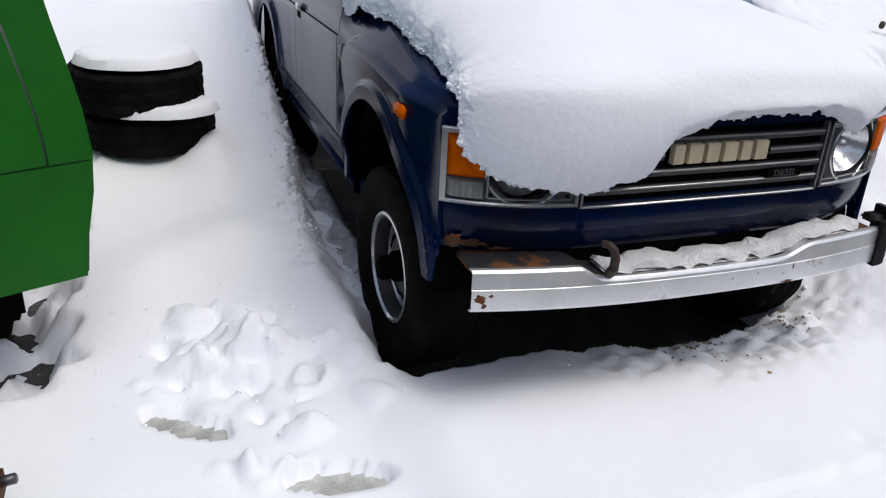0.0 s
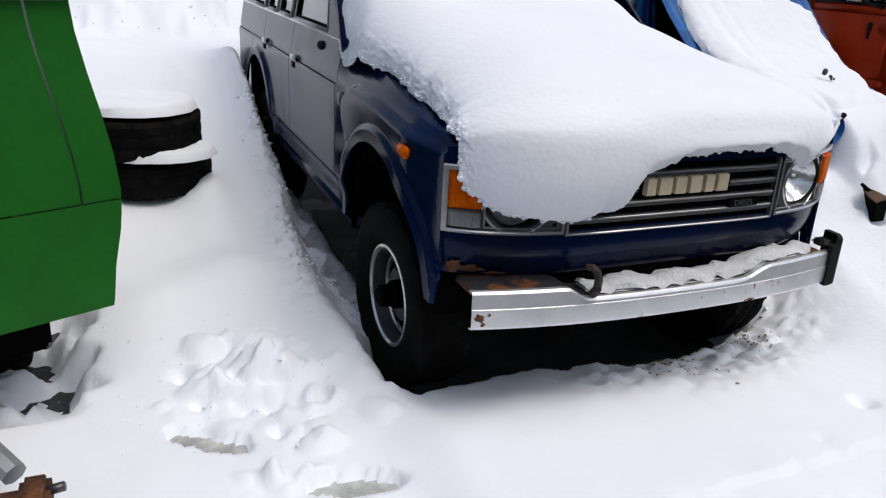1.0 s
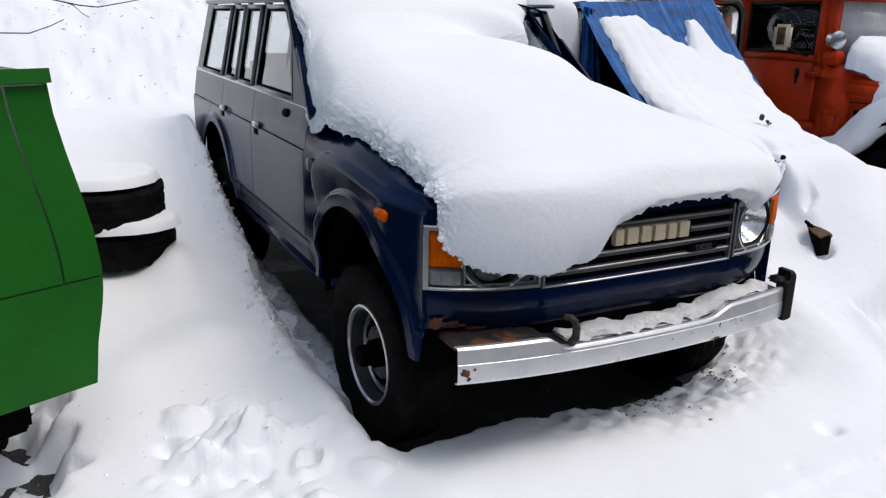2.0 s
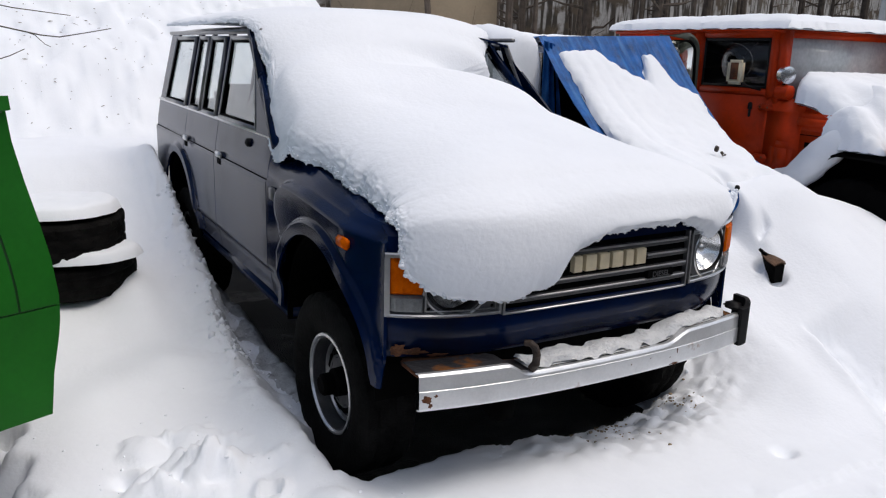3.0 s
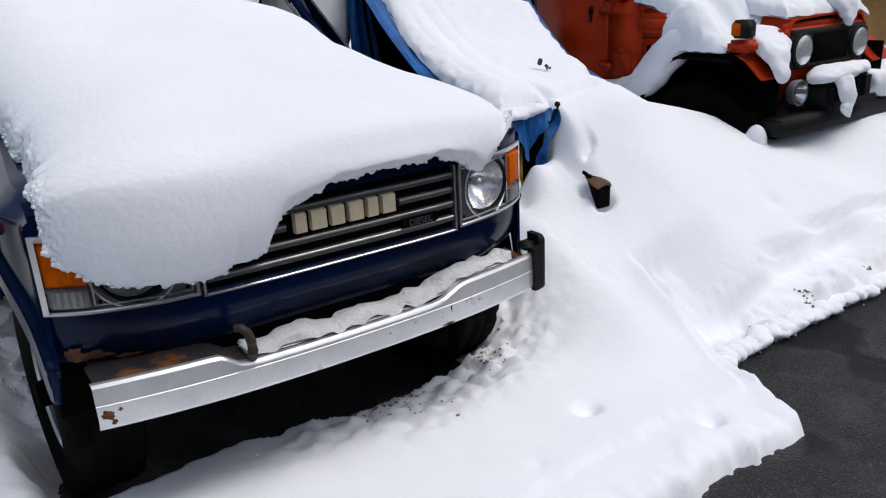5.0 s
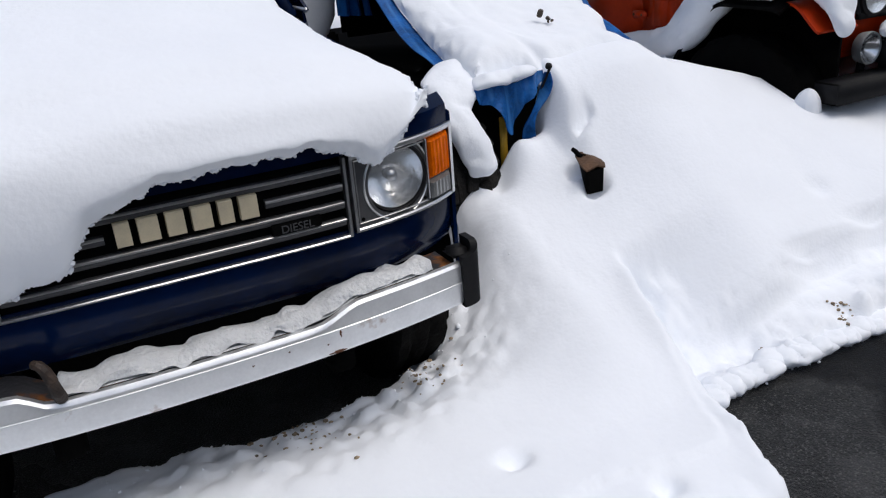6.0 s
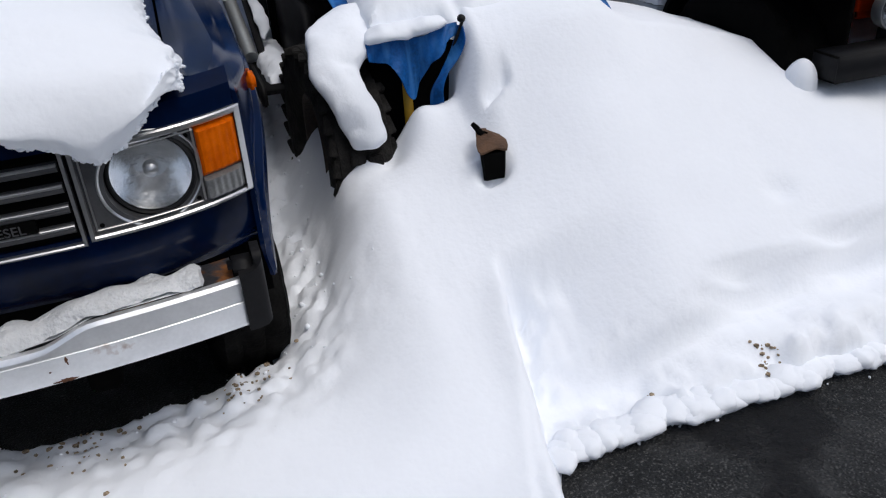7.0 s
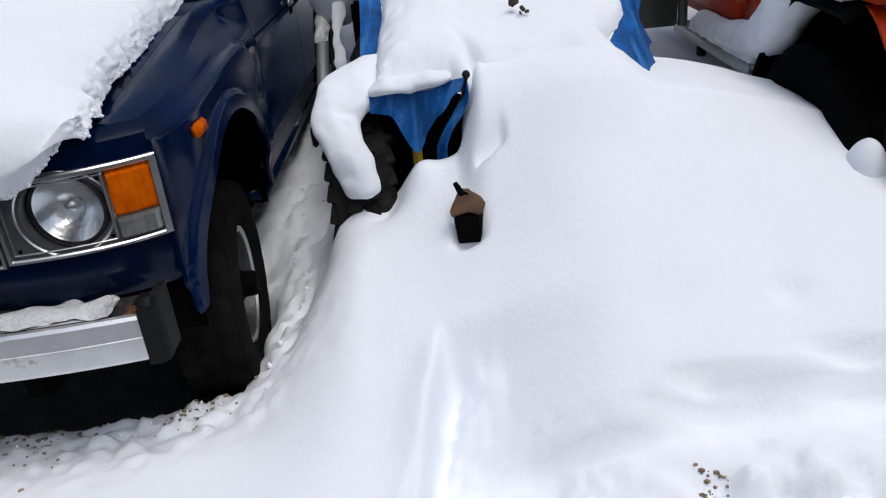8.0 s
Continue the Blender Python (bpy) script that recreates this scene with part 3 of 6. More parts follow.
wagon = thing("station_wagon", "navy blue four-wheel-drive station wagon parked under thick snow", "car", at=(0, 2, 0))
belt = lambda y: 1.345
for side in (-1, 1):
    fender = part("front_fender", flank(-0.02, 1.215, side, hood_edge, 100, 56), BLUE, wagon, "faded navy front fender with a flared arch")
    def fender_crown(u, v):
        y = -0.02 + 1.235 * u
        a = half_width(y, hood_edge(y))
        return (side * (a + (0.700 - a) * v), y, hood_edge(y) + 0.016 * math.sin(0.6 * math.pi * v))

    inner = sheet(fender_crown, 40, 8, 0.006)
    part("fender_top", inner, BLUE, fender)
    fd = part("front_door", flank(1.223, 2.225, side, belt, 18, 40), BLUE, wagon)
    rd = part("rear_door", flank(2.233, 3.06, side, belt, 30, 40), BLUE, wagon)
    part("rear_quarter", flank(3.068, 4.06, side, belt, 40, 40), BLUE, wagon)
    part("rocker", box(min(side * 0.70, side * 0.845), max(side * 0.70, side * 0.845), 1.0, 2.78, 0.52, 0.605, 0.02), BLUE, wagon)
    for door, y in ((fd, 2.10), (rd, 2.98)):
        b = box(-0.007, 0.007, -0.055, 0.055, -0.016, 0.016, 0.005)
        b.transform(Matrix.Translation((side * 0.878, y, 1.160)))
        part("door_handle", b, TRIM, door, "chrome flap door handle")
        b = box(-0.004, 0.004, -0.040, 0.040, -0.040, -0.004, 0.003)
        b.transform(Matrix.Translation((side * 0.874, y, 1.145)))
        part("handle_recess", b, GRILLE_BLACK, door)
    b = box(-0.008, 0.008, -0.035, 0.035, -0.03, 0.03, 0.005)
    b.transform(Matrix.Translation((side * (half_width(1.13, 1.1) + 0.004), 1.13, 1.10)))
    part("side_badge", b, SATIN, fender, "small grey side badge")
    if side < 0:
        part("mirror_mount", disc(-0.856, 1.576, 1.285, 0.022, 0.02, 12, "x", 0.012), BLACK, fd, "black plugged mirror mount")
    mk = box(-0.012, 0.012, -0.045, 0.045, -0.02, 0.02, 0.007)
    mk.transform(Matrix.Translation((side * (half_width(0.21, 1.085) + 0.006), 0.21, 1.083)))
    part("side_marker", mk, AMBER, fender, "amber side marker lamp")
    # pressed lines along the doors, the creases' shade drawn as black strips
    ln = sheet(lambda u, v: (side * (half_width(1.225 + 2.8 * u, 1.152) + 0.0015), 1.225 + 2.8 * u, 1.149 + 0.006 * v), 60, 1, 0.002)
    part("side_line", ln, GRILLE_BLACK, wagon)
    ln = sheet(lambda u, v: (side * (half_width(1.225 + 1.53 * u, 0.722) + 0.0015), 1.225 + 1.53 * u, 0.719 + 0.006 * v), 40, 1, 0.002)
    part("sill_line", ln, GRILLE_BLACK, wagon)
    # wheel house, its shade put into a near-black colour
    for c in (ARCH_Y, REAR_Y):
        wh = sheet(lambda u, v: (side * (0.45 + 0.40 * v), c + (ARCH_R + 0.004) * math.cos(math.pi * u), ARCH_Z - 0.02 * (u < 0.02 or u > 0.98) + (ARCH_R + 0.004) * math.sin(math.pi * u)), 24, 2, 0.006)
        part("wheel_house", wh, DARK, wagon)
    wheel(wagon, side * 0.735, 0.535, 0.395, 0.385, 0.25, 0.205, side, steer=2 if side < 0 else 7)
    wheel(wagon, side * 0.735, REAR_Y, 0.395, 0.385, 0.25, 0.205, side)

# side windows: sloped plane from the belt to the gutter
def glass_x(z):
    return 0.835 - 0.085 * (z - 1.345) / 0.48


def pane_frame(y0b, y1b, y0t, y1t, z0, z1, side, inset=0.0):
    def f(u, v):
        z = z0 + (z1 - z0) * v
        a, b = y0b + (y0t - y0b) * v, y1b + (y1t - y1b) * v
        return (side * (glass_x(z) - inset), a + (b - a) * u, z)

    return f


def bar(points, w, d, side):
    """A flat bar of window frame along points in the window plane."""
    bms = []
    for (ya, za), (yb, zb) in zip(points[:-1], points[1:]):
        a, b = Vector((side * glass_x(za), ya, za)), Vector((side * glass_x(zb), yb, zb))
        v = b - a
        bm = box(-d, d, -w / 2, w / 2, -w * 0.3, v.length + w * 0.3, 0.004)
        q = v.to_track_quat("Z", "X").to_matrix().to_4x4()
        zax = v.normalized()
        xax = Vector((side, 0, 0.17 * side * 0)).normalized()
        yax = zax.cross(xax).normalized()
        xax = yax.cross(zax)
        rot = Matrix((xax, yax, zax)).transposed().to_4x4()
        bm.transform(Matrix.Translation(a) @ rot)
        bms.append(bm)
    return merge(*bms)


WINDOWS = (("front_window", 1.47, 2.20, 1.70, 2.16), ("rear_window", 2.31, 2.63, 2.29, 2.60), ("vent_window", 2.72, 2.99, 2.68, 2.92), ("quarter_window", 3.14, 3.80, 3.05, 3.64))
for side in (-1, 1):
    for name, y0b, y1b, y0t, y1t in WINDOWS:
        g = part(name, sheet(pane_frame(y0b, y1b, y0t, y1t, 1.365, 1.79, side, 0.006), 2, 2, 0.005), TINTED, wagon, "window pane reflecting the snow")
        g.visible_shadow = False
        loop = [(y0b, 1.36), (y1b, 1.36), (y1t, 1.795), (y0t, 1.795), (y0b, 1.36)]
        part("window_frame", bar(loop, 0.024, 0.012, side), WINDOW_TRIM, g, "thin dull window frame")
        part("window_seal", bar([(a + (0.017 if k in (0, 3, 4) else -0.017), b + (0.017 if k in (0, 1, 4) else -0.017)) for k, (a, b) in enumerate(loop)], 0.014, 0.008, side), GRILLE_BLACK, g)
    for ya, yb, yc, yd in ((2.215, 2.295, 2.175, 2.275), (2.645, 2.705, 2.615, 2.665), (3.005, 3.125, 2.935, 3.035), (3.815, 4.06, 3.655, 3.90)):
        part("pillar", sheet(pane_frame(ya, yb, yc, yd, 1.345, 1.82, side, 0.004), 2, 4, 0.02), BLUE, wagon)
    corner = sheet(lambda u, v: (side * (glass_x(1.345 + 0.46 * v) - 0.002), (1.19 + 0.56 * v) * (1 - u) + (1.455 + 0.24 * v) * u, 1.345 + 0.46 * v), 2, 6, 0.012)
    part("door_corner", corner, BLUE, wagon)
    part("belt_moulding", bar([(1.20, 1.348), (4.05, 1.348)], 0.02, 0.008, side), TRIM, wagon)
    pb = bar([(1.15 + 0.05 * (side + 1), 1.33), (1.50 + 0.05 * (side + 1), 1.60), (1.80 + 0.03 * (side + 1), 1.83)], 0.06, 0.02, side)
    pb.transform(Matrix.Translation((-0.03 * (side + 1), 0, 0)))
    part("windscreen_pillar", pb, BLUE, wagon)
    part("gutter", bar([(1.62, 1.830), (3.92, 1.830)], 0.022, 0.014, side), WINDOW_TRIM, wagon)

part("roof", sheet(lambda u, v: ((u * 2 - 1) * 0.755 - 0.05 * u, 1.60 + 2.32 * v, 1.825 + 0.06 * (1 - abs(u * 2 - 1) ** 4) - 0.03 * (1 - sm(0, 0.08, v))), 16, 20, 0.01), BLUE, wagon)
part("hood", sheet(lambda u, v: ((u * 2 - 1) * 0.692, nose_y((u * 2 - 1) * 0.692) + 0.02 + (1.13 - nose_y((u * 2 - 1) * 0.692)) * v, hood_edge(-0.1 + 1.25 * v) + 0.012 + 0.025 * (1 - (u * 2 - 1) ** 2)), 20, 20, 0.012), BLUE, wagon)
part("cowl", box(-0.80, 0.80, 1.06, 1.30, 1.22, 1.31, 0.03), BLUE, wagon)
ws = part("windscreen", sheet(lambda u, v: ((u * 2 - 1) * (0.74 - 0.05 * v), 1.16 + 0.08 * u + 0.60 * v - 0.03 * (1 - (u * 2 - 1) ** 2), 1.32 + 0.50 * v), 8, 4, 0.006), GLASS, wagon, "windscreen half buried in snow")
ws.visible_shadow = False
part("tailgate", box(-0.80, 0.80, 4.02, 4.08, 0.62, 1.345, 0.03), BLUE, wagon)
part("rear_glass", sheet(lambda u, v: ((u * 2 - 1) * (0.78 - 0.05 * v), 4.05 - 0.14 * v, 1.35 + 0.47 * v), 2, 2, 0.006), GLASS, wagon)
# under-parts coloured near black to carry the shade below the body
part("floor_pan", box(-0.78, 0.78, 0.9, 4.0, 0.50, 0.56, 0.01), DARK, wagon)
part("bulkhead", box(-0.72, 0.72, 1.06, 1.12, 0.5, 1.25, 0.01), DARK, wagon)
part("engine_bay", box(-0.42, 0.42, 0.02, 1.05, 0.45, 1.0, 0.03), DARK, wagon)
part("front_axle", tube([(-0.7, 0.535, 0.39), (0.7, 0.535, 0.39)], 0.06, 12), DARK, wagon)
part("chassis_rail", box(-0.42, -0.34, -0.12, 4.0, 0.42, 0.54, 0.01), DARK, wagon)
part("chassis_rail", box(0.34, 0.42, -0.12, 4.0, 0.42, 0.54, 0.01), DARK, wagon)
for y in (1.9, 2.85):
    for x in (-0.38, 0.38):
        part("seat", merge(box(x - 0.26, x + 0.26, y - 0.25, y + 0.25, 0.75, 0.95, 0.05), box(x - 0.26, x + 0.26, y + 0.2, y + 0.34, 0.9, 1.5, 0.05)), BLACK, wagon, "dark vinyl seat")
part("dashboard", box(-0.72, 0.72, 1.22, 1.45, 1.0, 1.24, 0.05), BLACK, wagon)

# nose: header, valance, grille, lamps
part("nose_header", sheet(lambda u, v: ((u * 2 - 1) * 0.83, nose_y((u * 2 - 1) * 0.83) - 0.006 + 0.05 * max(0.0, v - 0.6) ** 1.5 / 0.25, 1.092 + 0.085 * v), 40, 6, 0.012), BLUE, wagon)
part("valance", sheet(lambda u, v: ((u * 2 - 1) * 0.838, nose_y((u * 2 - 1) * 0.838) + 0.004 + 0.05 * (1 - v) ** 3, 0.70 + 0.175 * v), 40, 8, 0.012), BLUE, wagon, "navy lower nose panel")
part("nose_backing", sheet(lambda u, v: ((u * 2 - 1) * 0.458, nose_y((u * 2 - 1) * 0.458) + 0.012, 0.86 + 0.24 * v), 40, 3, 0.006), GRILLE_BLACK, wagon)
grille = part("grille", nose_box(-0.44, 0.44, 0.875, 1.09, -0.02, -0.008, 20), GRILLE_BLACK, wagon, "black grille with grey bars")
part("grille_surround", merge(nose_box(-0.445, 0.445, 0.858, 0.866, -0.01, 0.014, 20, 0.003), nose_box(0.437, 0.445, 0.86, 1.09, -0.01, 0.014, 2, 0.003), nose_box(-0.445, -0.437, 0.86, 1.09, -0.01, 0.014, 2, 0.003)), TRIM, grille, "thin bright grille surround")
for z, spans in ((1.056, ((-0.43, 0.43),)), (1.006, ((-0.43, -0.18), (0.215, 0.43))), (0.956, ((-0.43, 0.43),)), (0.907, ((-0.43, 0.43),))):
    for a, b in spans:
        s = part("bar", nose_box(a, b, z - 0.011, z + 0.011, -0.01, 0.012, 14, 0.006), SATIN, grille)
        part("bar_edge", nose_box(a, b, z + 0.003, z + 0.010, 0.0, 0.0145, 14, 0.002), TRIM, s)
for k, w in enumerate((0.036, 0.049, 0.044, 0.049, 0.036, 0.046)):
    x = -0.155 + sum((0.036, 0.049, 0.044, 0.049, 0.036, 0.046)[:k]) + 0.0174 * k
    part("emblem_block", nose_box(x, x + w, 0.985, 1.046, 0.0, 0.026, 2, 0.003), CREAM, grille, "plain cream emblem block")
plate = part("name_plate", nose_box(0.220, 0.356, 0.918, 0.948, 0.0, 0.0185, 4, 0.002), GRILLE_BLACK, grille, "small fuel-type plate")
font = bpy.data.curves.new("lettering", "FONT")
font.body, font.size, font.extrude, font.align_x = "DIESEL", 0.031, 0.0012, "CENTER"
tmp = bpy.data.objects.new("lettering", font)
scene.collection.objects.link(tmp)
me = bpy.data.meshes.new_from_object(tmp.evaluated_get(bpy.context.evaluated_depsgraph_get()))
bpy.data.objects.remove(tmp)
lettering = new("lettering", me)
me.transform(pose(0.288, nose_y(0.288) - 0.0195, 0.922, 90, 0, 0.5) @ Matrix.Diagonal((1.0, 1, 1, 1)))
lettering.data.materials.clear()
finish(lettering, SATIN, False)
lettering.parent = plate

for side in (-1, 1):
    s = side
    q = lambda a, b: (min(s * a, s * b), max(s * a, s * b))
    
    LX = 0.612

    def bezel_face(u, v):
        a = 2 * math.pi * u
        c, d = math.cos(a), math.sin(a)
        far = min((0.226 if c > 0 else 0.150) / max(1e-6, abs(c)), (0.107 if d > 0 else 0.103) / max(1e-6, abs(d)))
        r = 0.1025 + (max(far, 0.1026) - 0.1025) * v
        return (s * (LX + r * c), nose_y(LX + r * c) - 0.002, 0.982 + r * d)

    bezel = part("lamp_bezel", sheet(bezel_face, 96, 4, 0.012, closed_u=True), SATIN, wagon, "grey headlamp panel with a bright rim")
    rim_bars = merge(nose_box(*q(0.455, 0.842), 0.866, 0.878, -0.01, 0.018, 16), nose_box(*q(0.455, 0.842), 1.077, 1.094, -0.01, 0.020, 16), nose_box(*q(0.455, 0.464), 0.868, 1.092, -0.01, 0.018, 2), nose_box(*q(0.828, 0.842), 0.868, 1.092, -0.03, 0.020, 2), nose_box(*q(0.718, 0.723), 0.888, 1.074, 0.0, 0.014, 2))
    part("rim", rim_bars, TRIM, bezel, "bright bezel rim")
    part("inner_rim", merge(nose_box(*q(0.470, 0.716), 0.886, 0.8895, 0.0, 0.0085, 16, 0.001), nose_box(*q(0.470, 0.4735), 0.888, 1.070, 0.0, 0.0085, 2, 0.001), nose_box(*q(0.470, 0.716), 1.066, 1.0695, 0.0, 0.0085, 16, 0.001)), TRIM, bezel)
    for sx, sz in ((0.484, 0.897), (0.706, 0.897), (0.706, 1.058)):
        part("screw", disc(s * sx, nose_y(sx) - 0.004, sz, 0.0055, 0.006, 10, "y", 0.002), GRILLE_BLACK, bezel)

    def ribbed(x0, x1, z0, z1, depth, n=44):
        """A lens with fine upright ribs, rounded off at its edges."""

        def f(u, v):
            x = x0 + (x1 - x0) * u
            e = min(1.0, 9 * min(u, 1 - u)) ** 0.5 * min(1.0, 9 * min(v, 1 - v)) ** 0.5
            return (s * x, nose_y(x) - 0.002 - depth * e - 0.0012 * (math.sin(u * 12 * math.pi) if 0.1 < u < 0.9 else 0), z0 + (z1 - z0) * v)

        return sheet(f, n, 10)

    backing = nose_box(*q(0.726, 0.826), 0.884, 1.076, -0.02, -0.012, 8, 0.002)
    part("lamp_backing", backing, TRIM, bezel, "bright reflector behind the lenses")
    bulb = disc(s * 0.766, nose_y(0.766) + 0.006, 1.010, 0.013, 0.01, 16, "y", 0.012)
    part("bulb", bulb, CREAM, bezel)
    amber = part("turn_signal", ribbed(0.726, 0.826, 0.946, 1.075, 0.022), AMBER, bezel, "ribbed amber turn signal lens")
    amber.visible_shadow = False
    part("position_lamp", ribbed(0.726, 0.826, 0.884, 0.943, 0.020), SMOKE, bezel, "clear ribbed position lamp")
    lx, lz = s * LX, 0.982
    ly = nose_y(LX) + 0.026

    def ring_face(u, v):
        r, a = 0.1115 + 0.0075 * v, 2 * math.pi * u
        x = LX + r * math.cos(a)
        return (s * x, nose_y(x) - 0.003 - 0.004 * math.sin(math.pi * v), lz + r * math.sin(a))

    part("trim_ring", sheet(ring_face, 64, 4, closed_u=True), TRIM, bezel, "thin bright ring round the headlamp")
    ring = lathe([(0.106, 0.006), (0.104, -0.002), (0.103, -0.008), (0.098, -0.012), (0.094, -0.008), (0.092, 0.004)], 48, "y")
    ring.transform(Matrix.Translation((lx, ly, lz)))
    part("headlamp_ring", ring, BLACK, bezel)

    def tunnel(u, v):
        a = 2 * math.pi * u
        x = LX + 0.1035 * math.cos(a)
        return (s * x, (nose_y(x) - 0.002) * (1 - v) + (ly + 0.004) * v, lz + 0.1035 * math.sin(a))

    part("lamp_well", sheet(tunnel, 48, 2, closed_u=True), SATIN, bezel)
    bowl = lathe([(0.0915 * k / 16, 0.075 * (1 - (k / 16) ** 2)) for k in range(16, 0, -1)], 40, "y")
    bowl.transform(Matrix.Translation((lx, ly, lz)))
    part("reflector", bowl, REFLECT, bezel)
    part("bulb_shield", disc(lx, ly + 0.018, lz, 0.017, 0.03, 20, "y", 0.008), TRIM, bezel)
    lens = sheet(lambda u, v: (lx + 0.0915 * v * math.cos(2 * math.pi * u), ly + 0.004 - 0.018 * (1 - v * v) + 0.0004 * math.sin(900 * 0.0915 * v * math.cos(2 * math.pi * u)), lz + 0.0915 * v * math.sin(2 * math.pi * u)), 96, 20, closed_u=True)
    lo = part("headlamp_lens", lens, LENS, bezel, "round clear headlamp lens")
    lo.visible_shadow = False


# bumper
def bumper_y(x):
    return -0.262 + 0.075 * (abs(x) / 0.78) ** 2.4


def bumper_top(x):
    return 0.662 + 0.040 * (1 - sm(-0.46, -0.38, x) * sm(0.42, 0.28, x))


def bumper_sec(u, v):
    x = -0.785 + 1.55 * u
    zt = bumper_top(x)
    sec = [(0.02, 0.566), (0.006, 0.568), (0.0, 0.578), (0.0, 0.640), (0.003, 0.6415), (0.0035, 0.650), (0.005, zt - 0.009), (0.012, zt), (0.032, zt - 0.002)]
    d, z = sec[round(v * 8)]
    return (x, bumper_y(x) + d, z)


bumper = part("bumper", sheet(bumper_sec, 60, 8, 0.004), CHROME, wagon, "dented chrome front bumper spotted with rust", sharp=20)
part("bumper_shelf", sheet(lambda u, v: (-0.775 + 1.52 * u, bumper_y(-0.775 + 1.52 * u) + 0.030 + 0.12 * v, bumper_top(-0.775 + 1.52 * u) - 0.006), 40, 4, 0.004), SHELF, wagon, "rust-stained bumper top")
part("rust_spot", disc(-0.755, bumper_y(-0.755) - 0.001, 0.612, 0.011, 0.01, 12, "y", 0.005), RUST, bumper, "rusted bumper bolt")


def blotch(surface, x, z, rx, rz, seed):
    """A thin flake of rust with a ragged outline on a surface y(x, z)."""

    def f(u, v):
        a = 2 * math.pi * u
        r = v * (1 + 0.75 * nz(math.cos(a), math.sin(a), 1.6, seed) + 0.4 * nz(math.cos(a), math.sin(a), 5, seed))
        px, pz = x + rx * r * math.cos(a), z + rz * r * math.sin(a)
        return (px, surface(px, pz) - 0.0014 * (1 - v ** 4) + 0.0006, pz)

    return sheet(f, 28, 4, closed_u=True)


chrome_y = lambda x, z: bumper_y(x)
for k, (x, z, rx, rz) in enumerate(((-0.757, 0.610, 0.020, 0.017), (-0.748, 0.588, 0.008, 0.010), (-0.728, 0.622, 0.007, 0.006), (0.325, 0.577, 0.020, 0.006), (0.30, 0.607, 0.003, 0.003), (0.19, 0.622, 0.003, 0.003), (0.09, 0.615, 0.004, 0.003), (0.34, 0.628, 0.004, 0.011))):
    part("rust_fleck", blotch(chrome_y, x, z, rx, rz, 3 + k), RUST, bumper, "brown rust eating through the chrome" if k == 0 else "")
valance_y = lambda x, z: nose_y(x) + 0.004 + 0.05 * (1 - (z - 0.70) / 0.175) ** 3 - 0.0125
for k, (x, z, rx, rz) in enumerate(((-0.745, 0.728, 0.045, 0.016), (-0.79, 0.735, 0.022, 0.026), (-0.66, 0.716, 0.03, 0.008))):
    part("rust_fleck", blotch(valance_y, x, z, rx, rz, 31 + k), RUST, wagon, "rust bubbling along the lower nose panel" if k == 0 else "")
part("bumper_bracket", box(-0.77, -0.50, -0.13, 0.0, 0.665, 0.695, 0.008), RUST, wagon, "rusted bumper bracket")
part("tow_hook", tube([(-0.360, -0.235, 0.672), (-0.362, -0.258, 0.700), (-0.366, -0.266, 0.735), (-0.373, -0.262, 0.763), (-0.384, -0.250, 0.776), (-0.394, -0.232, 0.772)], 0.0165, 10, 0.7), OLD_IRON, wagon, "dark rusty hook on the bumper")
cap = sheet(lambda u, v: (0.758 + 0.062 * sm(0, 0.45, v) ** 0.7, bumper_y(0.76) - 0.012 + 0.03 * v * v + 0.085 * max(0.0, v - 0.3), 0.560 + 0.165 * u + (0.02 * u + 0.02) * sm(0.1, 0.6, v)), 8, 14, 0.022)
part("bumper_end_cap", cap, BLACK, wagon, "black rubber bumper end cap")
part("bumper_end_top", box(0.735, 0.808, -0.178, -0.105, 0.712, 0.738, 0.0125), BLACK, wagon)


# ---- snow on the wagon ----
def rounded(d, r):
    t = max(0.0, min(1.0, d / r))
    return math.sqrt(max(0.0, 1 - (1 - t) ** 2))


LOBE_X = (-0.84, -0.77, -0.67, -0.47, -0.28, -0.20, -0.04, 0.29, 0.35, 0.434, 0.52, 0.588, 0.662, 0.72)
LOBE_Z = (1.15, 1.02, 0.950, 0.938, 0.975, 1.08, 1.12, 1.14, 1.135, 1.105, 1.06, 1.095, 1.16, 1.21)


def catmull(pts, t):
    n = len(pts) - 1
    f = min(n - 1e-6, max(0.0, t * n))
    i = int(f)
    f -= i
    p = [pts[max(0, min(n, i + k))] for k in (-1, 0, 1, 2)]
    return tuple(0.5 * (2 * b + (c - a) * f + (2 * a - 5 * b + 4 * c - d) * f * f + (3 * b - a - 3 * c + d) * f**3) for a, b, c, d in zip(*p))


def wagon_body_z(y):
    if y < 1.12:
        return hood_edge(y) + 0.02
    if y < 1.72:
        return 1.32 + (y - 1.12) * 0.88
    return 1.875


TOP_Y = (0.33, 0.6, 0.95, 1.25, 1.5, 1.7, 2.1, 2.7, 3.4, 3.85, 3.98)
TOP_Z = (1.45, 1.50, 1.575, 1.70, 1.86, 1.955, 1.985, 1.985, 1.985, 1.97, 1.90)


